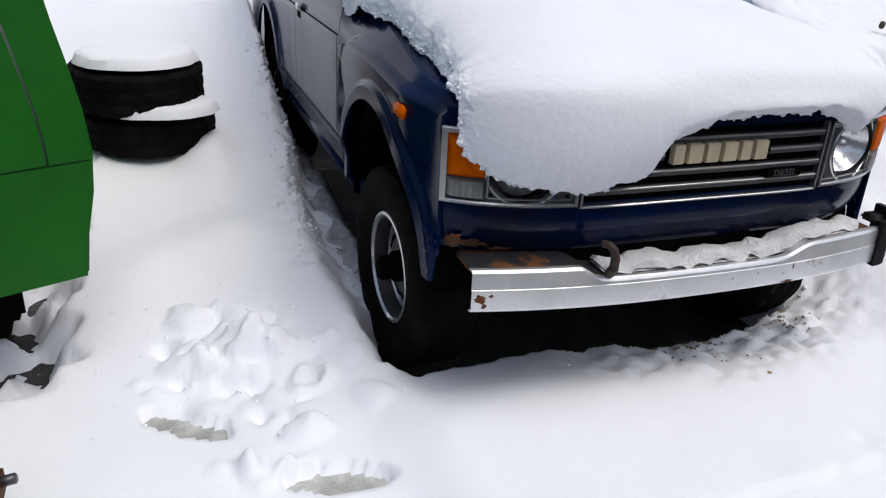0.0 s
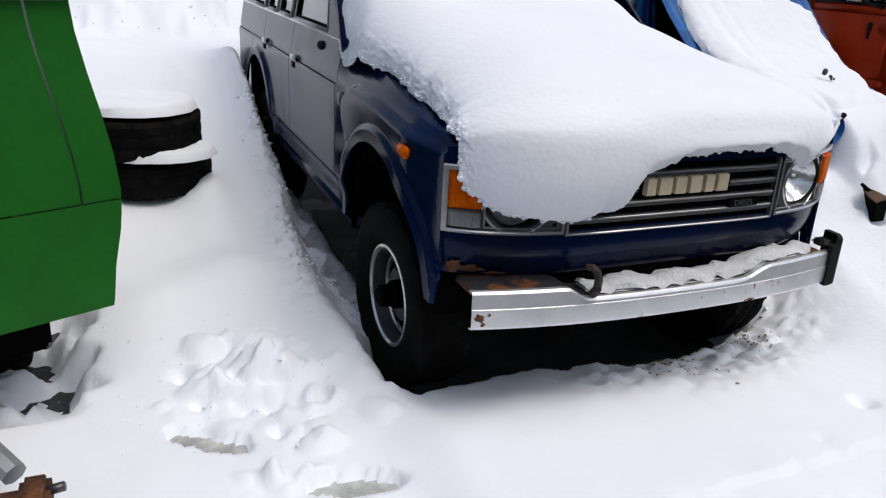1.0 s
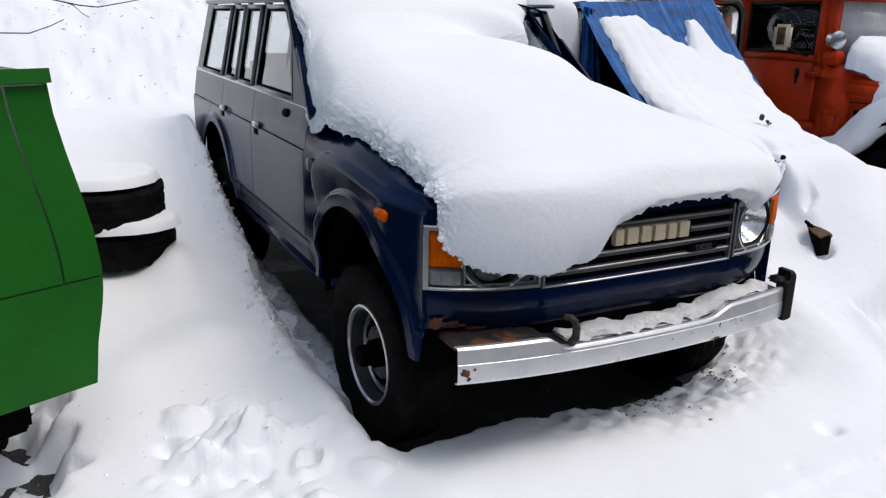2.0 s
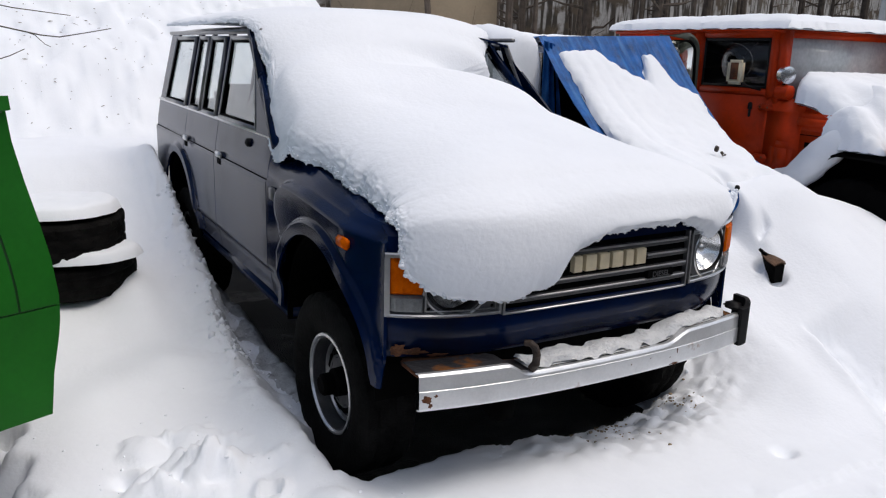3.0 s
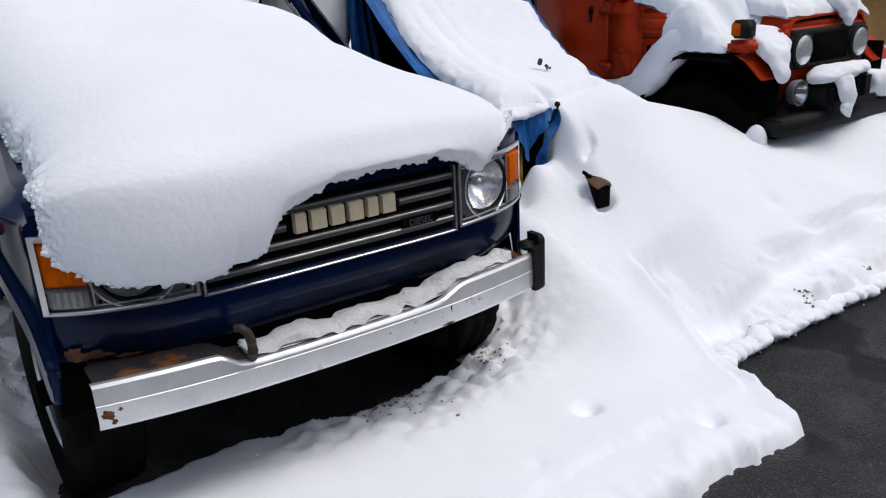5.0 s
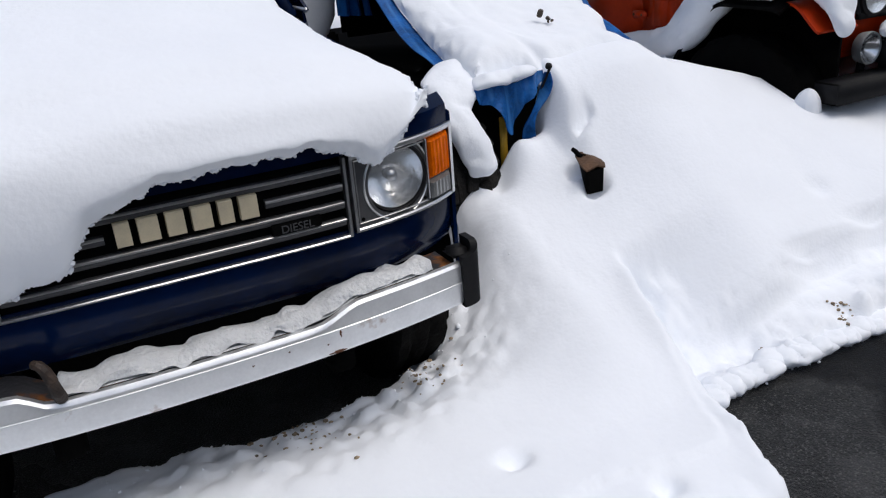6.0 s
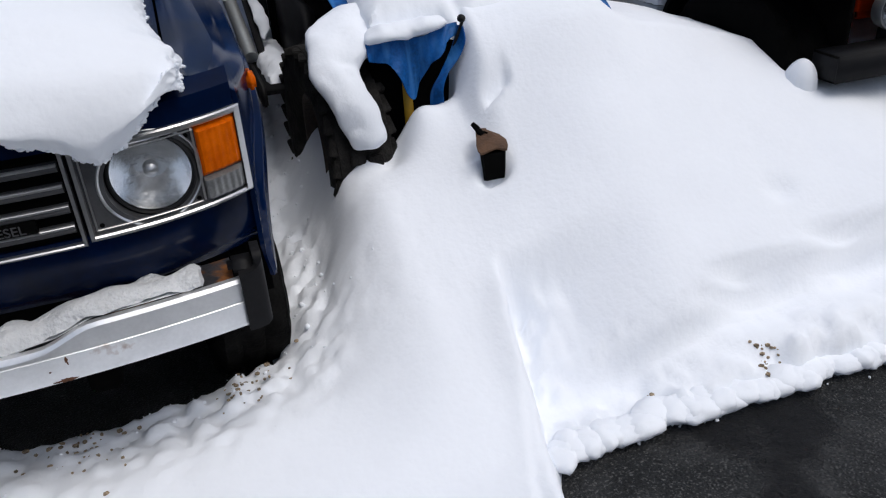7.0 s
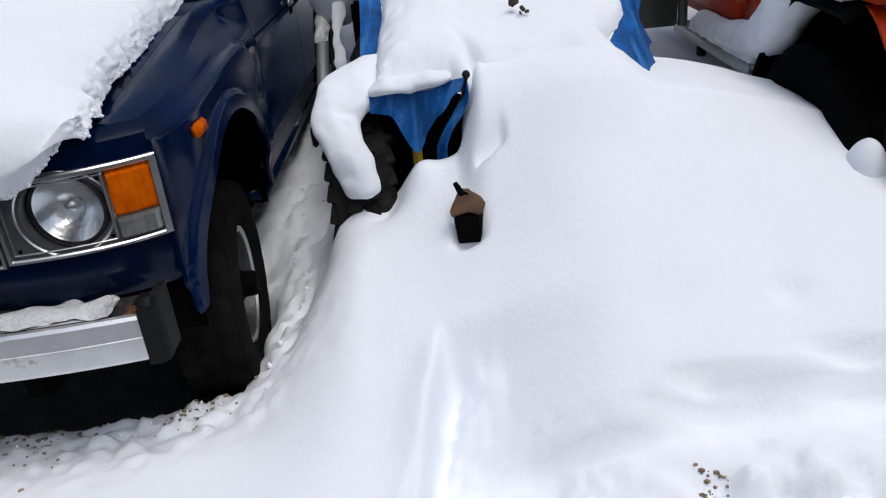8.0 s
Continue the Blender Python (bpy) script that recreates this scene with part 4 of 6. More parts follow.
def wagon_snow(u, v):
    # edges of the cover at this station
    ys = -0.2 + 4.2 * max(0.0, v - 0.33) / 0.67
    left = -0.80 + 0.022 * sm(-0.1, 0.25, ys) - 0.062 * sm(0.95, 1.25, ys) + 0.06 * sm(1.55, 1.8, ys)
    right = 0.72 - 0.055 * sm(-0.1, 0.5, ys) - 0.45 * sm(1.45, 1.60, ys) + 0.28 * sm(1.72, 1.85, ys) + 0.22 * sm(1.85, 2.6, ys)
    wob = 0.02 * nz(ys, u > 0.5, 5, 3) + 0.010 * nz(ys, u > 0.5, 17, 7) + 0.007 * nz(ys, u > 0.5, 41, 1)
    x = left + (right - left) * (0.5 - 0.5 * math.cos(math.pi * u))
    ny = nose_y(max(-0.8, min(0.8, x))) - 0.008
    zl = float(np.interp(x, LOBE_X, LOBE_Z)) + 0.012 * nz(x, 0, 15, 2) + 0.008 * nz(x, 0, 40, 5)
    outer = [(ny - 0.036, zl + 0.010), (ny - 0.045, zl - 0.006), (ny - 0.085, zl + 0.025), (ny - 0.108, zl * 0.5 + 0.60), (ny - 0.09, 1.205), (ny - 0.04, 1.27), (ny + 0.06, 1.325), (ny + 0.18, 1.38)]
    inner = [(ny - 0.032, zl + 0.012), (ny - 0.036, zl + 0.005), (ny - 0.032, zl + 0.03), (ny - 0.02, zl * 0.5 + 0.585), (ny - 0.01, 1.17), (ny + 0.01, 1.19), (ny + 0.06, 1.195), (ny + 0.16, 1.20)]
    for y, z in zip(TOP_Y, TOP_Z):
        outer.append((y, z - 0.03 * abs(x) ** 2))
        inner.append((y, wagon_body_z(y)))
    po, pi = catmull(outer, v), catmull(inner, v)
    drape = 0.13 * sm(1.22, 1.45, ys) * sm(1.78, 1.55, ys) * sm(0.10, 0.0, x - left)
    pi = (pi[0], pi[1] - drape)
    de = min(x - left, right - x)
    x += wob * math.exp(-de / 0.05)
    wall = sm(0.95, 1.15, ys) * sm(1.75, 1.6, ys) * (x < 0)
    if x - left < right - x:
        e = 0.11 * rounded(de, 0.025) + 0.89 * rounded(de, 0.44 - 0.12 * wall)
    else:
        e = 0.13 * rounded(de, 0.025) + 0.87 * rounded(de, 0.60)
    y = pi[0] + (po[0] - pi[0]) * e
    z = pi[1] + (po[1] - pi[1]) * e
    k = 0.0010 + 0.014 * sm(0.12, 0.0, v) + 0.008 * sm(0.05, 0.0, de)
    d = noise.noise_vector((x * 30, y * 30, z * 30)) * k * 0.7 + noise.noise_vector((x * 80, y * 80, z * 80)) * k * 0.6
    z += 0.012 * nz(x, y, 3, 2)
    return (x + d.x, y + d.y, z + d.z)


snow_on_wagon = part("snow_cover", sheet(wagon_snow, 200, 340), SNOW)
tagged(snow_on_wagon, "thick white snow over hood, windscreen and roof of the wagon", "snow")


def fringe():
    """Loose grains along the crumbling rim of the wagon's snow."""
    rnd = random.Random(21)
    verts, faces = [], []
    ico = bmesh.new()
    bmesh.ops.create_icosphere(ico, subdivisions=1, radius=1)
    ico.verts.index_update()
    base = [v.co.copy() for v in ico.verts]
    tris = [tuple(v.index for v in f.verts) for f in ico.faces]
    ico.free()
    for k in range(4600):
        if k < 3600:
            u, v = rnd.uniform(0.02, 0.98), abs(rnd.gauss(0.01, 0.02))
        else:
            u, v = abs(rnd.gauss(0, 0.012)), rnd.uniform(0.05, 0.80)
            if k % 4 == 0:
                u = 1 - u
        c = Vector(wagon_snow(u, v))
        r = min(0.011 if k < 3600 else 0.006, 0.002 + rnd.expovariate(380))
        n = len(verts)
        verts += [tuple(c + Vector((b.x * r * rnd.uniform(0.7, 1.2), b.y * r * rnd.uniform(0.7, 1.2), b.z * r * rnd.uniform(0.6, 1.1)))) for b in base]
        faces += [tuple(n + i for i in t) for t in tris]
    me = bpy.data.meshes.new("snow_grains")
    me.from_pydata(verts, [], faces)
    return tagged(finish(new("snow_grains", me), SNOW), "crumbly grains along the rim of the wagon's snow", "snow", kind="stuff")


fringe()


def slab(name, base, thick, nu, nv, label, edge=0.12, noise_k=0.012, material=SNOW, crumb=0.0):
    """A cushion of snow lying on the surface base(u, v), rounded off to its edges."""

    def f(u, v):
        p = Vector(base(u, v))
        w = (Vector(base(1, v)) - Vector(base(0, v))).length
        l = (Vector(base(u, 1)) - Vector(base(u, 0))).length
        d = min(u * w, (1 - u) * w, v * l, (1 - v) * l)
        e = rounded(d, edge)
        t = thick(u, v) if callable(thick) else thick
        p.z += t * e + noise_k * e * (noise.noise(p * 5) + 0.5 * noise.noise(p * 13))
        rim = 1 - sm(0, edge, d)
        p += noise.noise_vector(p * 20) * (0.008 + crumb) * (0.3 + rim)
        return p

    bm = sheet(f, nu, nv)
    low = sheet(lambda u, v: Vector(base(u, v)) - Vector((0, 0, 0.004)), 12, 12)
    ob = part(name, merge(bm, low), material)
    return tagged(ob, label, "snow")


def on_bumper(u, v):
    x = -0.36 + 1.03 * u
    return (x, bumper_y(x) + 0.03 + 0.10 * v, bumper_top(x) + 0.006)


slab("snow_strip", on_bumper, lambda u, v: 0.026 + 0.016 * nz(u * 9, 1, 1, 4), 90, 12, "strip of grainy thawing snow lying on the chrome bumper", 0.045, 0.01, SNOW_ROUGH, 0.006)

# ---- stack of tyres ----
def tyre_thing(x, y, z, r, w, rim, tilt, label):
    t = thing("tyre", label, "tyre", "stacked tyres", at=(x, y, z))
    bm = tyre_mesh(r, w, rim, 5)
    bm.transform(Matrix.Translation((x, y, z)) @ Matrix.Rotation(tilt, 4, "X") @ Matrix.Rotation(math.pi / 2, 4, "Y"))
    part("carcass", bm, RUBBER, t)
    return t


tyre_thing(-1.65, 2.42, 0.50, 0.345, 0.20, 0.19, 0.05, "worn black tyre lying in the snow under another tyre")
tyre_thing(-1.69, 2.40, 0.73, 0.335, 0.23, 0.19, 0.08, "worn black tyre lying on another tyre, capped with snow")


def cap_snow(name, cx, cy, cz, r, t, label, squash=1.0):
    def f(u, v):
        a, rr = 2 * math.pi * u, r * (1 - v)
        e = rounded(v * r, 0.07)
        w = 1 + 0.06 * nz(math.cos(a), math.sin(a), 2.5, cx) + 0.03 * nz(math.cos(a), math.sin(a), 8, cx)
        return (cx + rr * w * math.cos(a), cy + rr * w * squash * math.sin(a), cz + t * e + 0.012 * nz(rr * math.cos(a), rr * math.sin(a), 9, 2) * e)

    return tagged(part(name, sheet(f, 64, 16, closed_u=True), SNOW), label, "snow")


cap_snow("snow_layer", -1.69, 2.40, 0.845, 0.31, 0.065, "rounded cap of snow on the stacked tyres")
cap_snow("snow_layer", -1.58, 2.24, 0.605, 0.28, 0.06, "ledge of snow between the two stacked tyres", 0.7)

# ---- green vehicle ----
green = thing("green_truck", "green painted truck body with a creased lower panel", "truck", at=(-2.4, 1.5, 0))
GA = math.radians(23)


def green_pt(a, b, z):
    """a along the end panel from its corner, b behind it."""
    x0 = -1.813 - 0.105 * sm(0.88, 1.57, z) * 1.0 - 0.055 * sm(0.88, 0.51, z)
    y0 = 0.53 - 0.045 * sm(0.88, 0.51, z) + 0.04 * sm(0.88, 1.57, z)
    return (x0 - a * math.cos(GA) - b * math.sin(GA) * 0.9, y0 - a * math.sin(GA) + b * math.cos(GA), z)


part("upper_panel", sheet(lambda u, v: green_pt(0.135 + 1.5 * u, 0, 0.884 + 0.64 * v), 8, 8, 0.012), GREEN, green)
part("corner_panel", sheet(lambda u, v: green_pt(0.127 * u, 0, 0.884 + 0.64 * v), 4, 8, 0.012), GREEN, green)
part("top_rail", sheet(lambda u, v: green_pt(1.65 * u - 0.01, -0.008 + 0.006 * v, 1.53 + 0.045 * v), 8, 2, 0.03), GREEN, green)
part("lower_panel", sheet(lambda u, v: green_pt(1.65 * u, 0, 0.505 + 0.372 * v), 8, 8, 0.012), GREEN, green)
part("side_panel", sheet(lambda u, v: green_pt(0.0, 0.012 + 2.4 * u, 0.51 + 1.05 * v), 8, 8, 0.012), GREEN, green)
part("floor", sheet(lambda u, v: green_pt(1.6 * u, 0.02 + 2.3 * v, 0.515), 4, 4, 0.02), DARK, green)
part("roof_panel", sheet(lambda u, v: green_pt(1.6 * u, 0.02 + 2.3 * v, 1.56), 4, 4, 0.02), GREEN, green)
b = tyre_mesh(0.40, 0.26, 0.2, 5)
b.transform(Matrix.Translation((-2.42, 1.15, 0.36)) @ Matrix.Rotation(GA, 4, "Z"))
part("wheel", b, RUBBER, green, "black tyre in the shade under the body")
part("underframe", box(-0.9, -0.1, 0.1, 2.2, 0.30, 0.5, 0.02, Matrix.Translation((-1.95, 0.55, 0)) @ Matrix.Rotation(GA, 4, "Z")), DARK, green)

# ---- vehicle under a blue tarpaulin ----
covered = thing("covered_jeep", "small open four-wheel-drive under a blue tarpaulin sheet", "car", at=(1.85, 2.0, 0))
# body, windscreen frame and nose carry the tarpaulin's shade as a near-black colour
part("body", box(1.30, 2.20, 0.95, 3.6, 0.55, 0.98, 0.05), DARK, covered, "body coloured near black for the shade under the tarpaulin")
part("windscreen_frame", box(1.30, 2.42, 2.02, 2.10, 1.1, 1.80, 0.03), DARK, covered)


def tread_blocks(tyre, radius, width, at, count=30):
    """Four staggered rows of square blocks round a mud tyre."""
    half = math.pi * radius / count * 0.80
    shapes = {}
    for wide in (0.22, 0.25):
        b = box(-wide / 2 * width, wide / 2 * width, -half, half, -0.03, 0.0, 0.004)
        shapes[wide] = bpy.data.meshes.new("tread_block")
        b.to_mesh(shapes[wide])
        b.free()
        shapes[wide].materials.append(WORN_RUBBER)
    for row, (off, wide) in enumerate(((-0.375, 0.25), (-0.125, 0.22), (0.125, 0.22), (0.375, 0.25))):
        for k in range(count):
            a = 2 * math.pi * (k + 0.5 * (row % 2)) / count
            block = new("tread_block", shapes[wide])
            block.parent = tyre
            block.matrix_world = at @ Matrix.Rotation(a, 4, "X") @ Matrix.Translation((off * width, 0, radius - (0.018 if row in (0, 3) else 0.0))) @ Matrix.Rotation(0.16 * (row - 1.5), 4, "Z")


mud_at = Matrix.Translation((1.26, 1.0, 0.56)) @ Matrix.Rotation(radians(4), 4, "Z")
mud = tyre_mesh(0.391, 0.2425, 0.2)
mud.transform(mud_at)
mud_tyre = part("wheel", mud, WORN_RUBBER, covered, "black mud tyre with square tread blocks")
tread_blocks(mud_tyre, 0.405, 0.25, mud_at)
r = rim_mesh(0.2, -1)
r.transform(Matrix.Translation((1.26, 1.0, 0.56)))
part("rim", r, OLD_IRON, mud_tyre, "dark rusty rim")
wheel(covered, 2.22, 1.0, 0.56, 0.40, 0.25, 0.2, 1, 5, "wheel")
part("front_panel", box(1.37, 1.78, 0.752, 0.80, 0.35, 0.965, 0.01), DARK, covered, "nose coloured near black for the shade under the flap")
step_board = part("step_board", merge(box(1.03, 1.24, 1.28, 2.05, 0.70, 0.735, 0.01), box(1.02, 1.045, 1.27, 2.05, 0.655, 0.745, 0.006), box(1.22, 1.30, 1.35, 2.3, 0.66, 1.02, 0.02)), BLACK, covered, "black side step under the doorway")
part("side_tube", tube([(1.04, 1.66, 0.77), (1.035, 1.75, 0.82), (1.02, 2.0, 0.94), (1.005, 2.35, 1.10)], 0.032, 12), GALV, covered, "grey tube along the flank")
part("side_post", tube([(1.095, 1.62, 0.74), (1.085, 2.0, 0.98), (1.07, 2.4, 1.2)], 0.018, 8), BLACK, covered)
part("door_edge", box(1.19, 1.24, 1.95, 2.02, 0.72, 1.15, 0.015), DARK, covered)


def tent_profile(v):
    """Height along the cover: over the flat hood, then up to the windscreen top."""
    vs, zs = (-0.3, 0.0, 0.2, 0.39, 0.53, 0.735, 1.0, 1.3), (0.72, 0.985, 1.075, 1.150, 1.266, 1.490, 1.870, 2.30)
    return sum(float(np.interp(v + d, vs, zs)) for d in (-0.06, -0.03, 0.0, 0.03, 0.06)) / 5


def tent(u, v, fold=0.006):
    """The tarpaulin's slope from the hood's front edge up to the windscreen top."""
    xl, xr = 1.315 - 0.05 * v, 2.33 + 0.12 * v
    x = xl + (xr - xl) * u
    y = 0.72 + 1.36 * v + 0.06 * math.sin(u * 3.1) * (1 - v)
    z = tent_profile(v) + 0.045 * u * v
    z += fold * (2.6 * nz(x, y * 0.12, 15, 3) + 1.8 * nz(x, y * 0.15, 38, 5) + 0.8 * nz(x, y, 12, 9)) * (0.4 + 0.6 * v) * sm(1.0, 0.93, v)
    return (x, y, z)


tarp = part("tarpaulin", sheet(tent, 170, 40, 0.004), TARP, covered, "creased blue plastic tarpaulin")


def hang(u, v):
    x = 1.345 + 0.34 * u
    droop = 0.025 + 0.150 * math.exp(-(((u - 0.46) / 0.20) ** 2)) + 0.012 * math.sin(u * 19)
    return (x, 0.715 - 0.03 * v + (0.022 * math.sin(u * 14) + 0.008 * math.sin(u * 41 + v * 5)) * v, 1.0 - (droop + 0.025) * v + 0.035 * sm(0.55, 1.0, u))


flap = part("front_flap", sheet(hang, 44, 14, 0.004), TARP, covered, "blue tarpaulin flap hanging at the front")
eyelet = lathe([(0.011, 0.0), (0.010, -0.004), (0.006, -0.004), (0.005, 0.0)], 16, "y")
eyelet.transform(Matrix.Translation((1.467, 0.690, 0.905)))
part("eyelet", eyelet, GALV, flap, "small metal eyelet")


def hem(u, v):
    """The narrow fold that runs from the corner pin down to the drift."""
    z = 1.03 - 0.30 * v
    return (1.684 - 0.10 * sm(0.1, 0.8, v) + 0.035 * (u - 0.5) * (0.4 + 1.4 * v * (1 - 0.6 * v)), 0.690 - 0.03 * u + 0.012 * math.sin(9 * v + 3 * u), z)


part("hem", sheet(hem, 8, 24, 0.004), TARP, covered, "folded edge of the tarpaulin")


def side_flap(u, v):
    x = 1.262 + (0.10 + 0.10 * v) * u
    return (x, 2.0 + 0.02 * math.sin(u * 17 + v) + 0.04 * u - 0.02 * v, 1.845 - 0.62 * v - 0.02 * u)


part("side_flap", sheet(side_flap, 32, 16, 0.004), TARP, covered, "blue tarpaulin flap at the side")


def right_flap(u, v):
    p = tent(1.0, 1 - u)
    return (p[0] + 0.002 + (0.07 + 0.02 * math.sin(u * 31)) * v, p[1] - 0.02 * math.sin(u * 17) * v, p[2] - (0.15 - 0.02 * u + 0.03 * math.sin(u * 23)) * v)


part("right_flap", sheet(right_flap, 24, 10, 0.004), TARP, covered)


def back_top(u, v):
    return (1.05 + 1.40 * u, 2.10 + 1.9 * v, 1.87 - 0.06 * math.sin(math.pi * u) * v + 0.012 * math.sin(u * 40) - 0.10 * v)


part("top_sheet", sheet(back_top, 40, 12, 0.004), TARP, covered)
part("strap", box(1.475, 1.51, 0.735, 0.745, 0.55, 0.86, 0.002), YELLOW, covered, "yellow webbing strap")
part("corner_pin", merge(tube([(1.66, 0.70, 0.94), (1.676, 0.68, 1.0), (1.688, 0.665, 1.045)], 0.006, 6), disc(1.688, 0.665, 1.055, 0.014, 0.012, 12, "y", 0.012)), BLACK, covered, "black ball-tipped pin at the tarpaulin corner")


def tent_snow(u, v):
    xr = 2.30 + 0.07 * v - 0.10 * math.exp(-(((v - 0.30) / 0.16) ** 2)) + 0.02 * nz(v, 1, 9, 2)
    xl = 1.365 + 0.03 * nz(v, 0, 4, 2)
    x = xl + (xr - xl) * u
    low = -0.15 * sm(0.28, 0.45, u)
    top = float(np.interp(u, (0, 0.3, 0.45, 0.62, 0.70, 0.77, 0.84, 1.0), (0.90, 0.91, 0.82, 0.76, 0.88, 0.88, 0.74, 0.68)))
    vv = 0.02 + low + (top - low) * v
    p = tent((x - 1.315) / 1.05, vv, 0.0)
    groove = 0.022 * math.exp(-(((u - 0.17 - 0.10 * (1 - v)) / 0.022) ** 2)) + 0.018 * math.exp(-(((u - 0.27 - 0.13 * (1 - v)) / 0.025) ** 2)) + 0.012 * math.exp(-(((u - 0.08 - 0.06 * (1 - v)) / 0.018) ** 2))
    return (x, p[1] - 0.02 * (1 - v), p[2] + 0.004 - 0.5 * groove * sm(0.15, 0.4, v) * (0.6 + 0.8 * nz(u, v, 4, 3)))


slab("snow_layer", tent_snow, lambda u, v: (0.11 - 0.04 * v + 0.03 * math.exp(-((v / 0.25) ** 2))) * (1 - sm(0.28, 0.42, u) * sm(0.20, 0.02, v)), 80, 100, "smooth snow lying on the blue tarpaulin slope", 0.16, 0.010)
slab("snow_layer", lambda u, v: (0.98 + 1.40 * u, 2.4 + 1.6 * v, 1.62 + 0.2 * sm(0, 0.25, u)), 0.08, 40, 40, "snow lying on the top of the tarpaulin", 0.15, 0.02)


def ridge(label, pts, wide, thick, n=40, side=(1, 0, 0)):
    """A rounded band of snow lofted along points, of half-widths wide and half-thickness thick."""

    def f(u, v):
        p = Vector(catmull(pts, v))
        d = (Vector(catmull(pts, min(1.0, v + 0.02))) - Vector(catmull(pts, max(0.0, v - 0.02)))).normalized()
        a = (Vector(side) - d * Vector(side).dot(d)).normalized()
        b = d.cross(a)
        end = rounded(min(v, 1 - v), 0.10)
        w = catmull([(q,) for q in wide], v)[0] * end
        t = catmull([(q,) for q in thick], v)[0] * end
        p += a * w * math.cos(2 * math.pi * u) + b * t * math.sin(2 * math.pi * u)
        return p + noise.noise_vector(p * 9) * 0.016 + noise.noise_vector(p * 24) * 0.007

    return tagged(part("snow_layer", sheet(f, 32, n, closed_u=True), SNOW), label, "snow")


ridge("tongue of snow draped over the knobbly tyre", [(1.312, 0.596, 0.672), (1.300, 0.588, 0.705), (1.272, 0.598, 0.79), (1.238, 0.630, 0.875), (1.225, 0.70, 0.945), (1.29, 0.81, 1.005), (1.42, 0.96, 1.06)], [0.034, 0.060, 0.070, 0.075, 0.085, 0.12, 0.10], [0.018, 0.032, 0.038, 0.042, 0.050, 0.06, 0.05])
ridge("crumbling lip of snow above the blue flap", [(1.345, 0.745, 1.012), (1.42, 0.722, 1.026), (1.50, 0.715, 1.034), (1.58, 0.715, 1.045), (1.645, 0.73, 1.055)], [0.05, 0.05, 0.045, 0.05, 0.04], [0.022, 0.030, 0.026, 0.030, 0.02], side=(0, 1, 0))
slab("snow_layer", lambda u, v: (1.065 - 0.01 * v + 0.15 * u, 1.31 + 0.62 * v, 0.737), lambda u, v: 0.055 + 0.012 * nz(u * 3, v * 9, 1, 4), 24, 60, "pillow of snow on the black side step", 0.06, 0.008)
slab("snow_layer", lambda u, v: (0.985 + 0.065 * u, 2.0 + 0.30 * v, 0.975 + 0.13 * v), 0.045, 14, 30, "patch of snow clinging to the grey tube", 0.04, 0.01, SNOW_ROUGH, 0.006)
ridge("ragged snow hanging on the doorway edge", [(1.12, 1.72, 0.83), (1.125, 1.80, 0.90), (1.11, 1.92, 0.99), (1.12, 2.05, 1.10), (1.10, 2.2, 1.22)], [0.012, 0.03, 0.016, 0.034, 0.02], [0.010, 0.014, 0.010, 0.016, 0.014])

block = thing("wooden_block", "dark weathered wooden post end in a hollow of the drift", "wood", at=(1.66, 0.31, 0.6))


def log_shape(lift, shrink):
    """A split log end that tapers away from its near end: (y, x0, x1, z0, z1) stations."""
    bm = bmesh.new()
    rings = []
    for y, x0, x1, z0, z1 in ((0.296, 1.606, 1.684, 0.600, 0.708), (0.312, 1.602, 1.694, 0.596, 0.716), (0.345, 1.610, 1.702, 0.62, 0.722), (0.375, 1.622, 1.690, 0.66, 0.732), (0.405, 1.632, 1.660, 0.70, 0.742)):
        low = 0.0 if lift else 0.007
        z0 = z1 - 0.012 if lift else z0
        g = lift + shrink
        rings.append([bm.verts.new(p) for p in ((x0 - g + 1.6 * low, y, z0), (x1 + g - 0.4 * low, y, z0), (x1 + g, y, z1 + lift - 0.012), (x1 - 0.03, y, z1 + lift), (x0 + 0.03, y, z1 + lift - 0.004), (x0 - g, y, z1 + lift - 0.012))])
    for a, b in zip(rings[:-1], rings[1:]):
        for k in range(6):
            bm.faces.new((a[k], a[(k + 1) % 6], b[(k + 1) % 6], b[k]))
    bm.faces.new(rings[0])
    bm.faces.new(rings[-1][::-1])
    return bm


# matt black lower part stands in for the dark of the hollow
part("post", log_shape(0.0, 0.0), GRILLE_BLACK, block, "lower post, blackened for the shade in the hollow")
part("top", log_shape(0.006, 0.002), WOOD, block, "brown splintered top")
part("splinter", tube([(1.640, 0.385, 0.728), (1.626, 0.405, 0.752), (1.618, 0.418, 0.762)], 0.012, 7, 0.7), GRILLE_BLACK, block)

# ---- orange four-wheel-drive ----
JX, JC = 2.96, 3.68
JR = 2 * JC - JX
jeep = thing("orange_jeep", "orange short four-wheel-drive with a hardtop, snowed in", "car", at=(3.72, 1.9, 0))
part("body_side", box(JX + 0.004, JX + 0.05, 1.22, 3.2, 0.90, 1.50, 0.02), ORANGE, jeep)
jdoor = part("door", box(JX - 0.012, JX + 0.03, 1.56, 2.28, 0.95, 1.52, 0.015), ORANGE, jeep, "orange door with exposed hinges")
part("window_frame", merge(box(JX - 0.01, JX + 0.03, 1.50, 1.58, 1.5, 1.97, 0.012), box(JX - 0.01, JX + 0.03, 2.19, 2.30, 1.5, 1.97, 0.012), box(JX - 0.0075, JX + 0.027, 1.506, 2.294, 1.918, 1.977, 0.010), box(JX - 0.0075, JX + 0.027, 1.506, 2.294, 1.503, 1.562, 0.010)), ORANGE, jdoor)
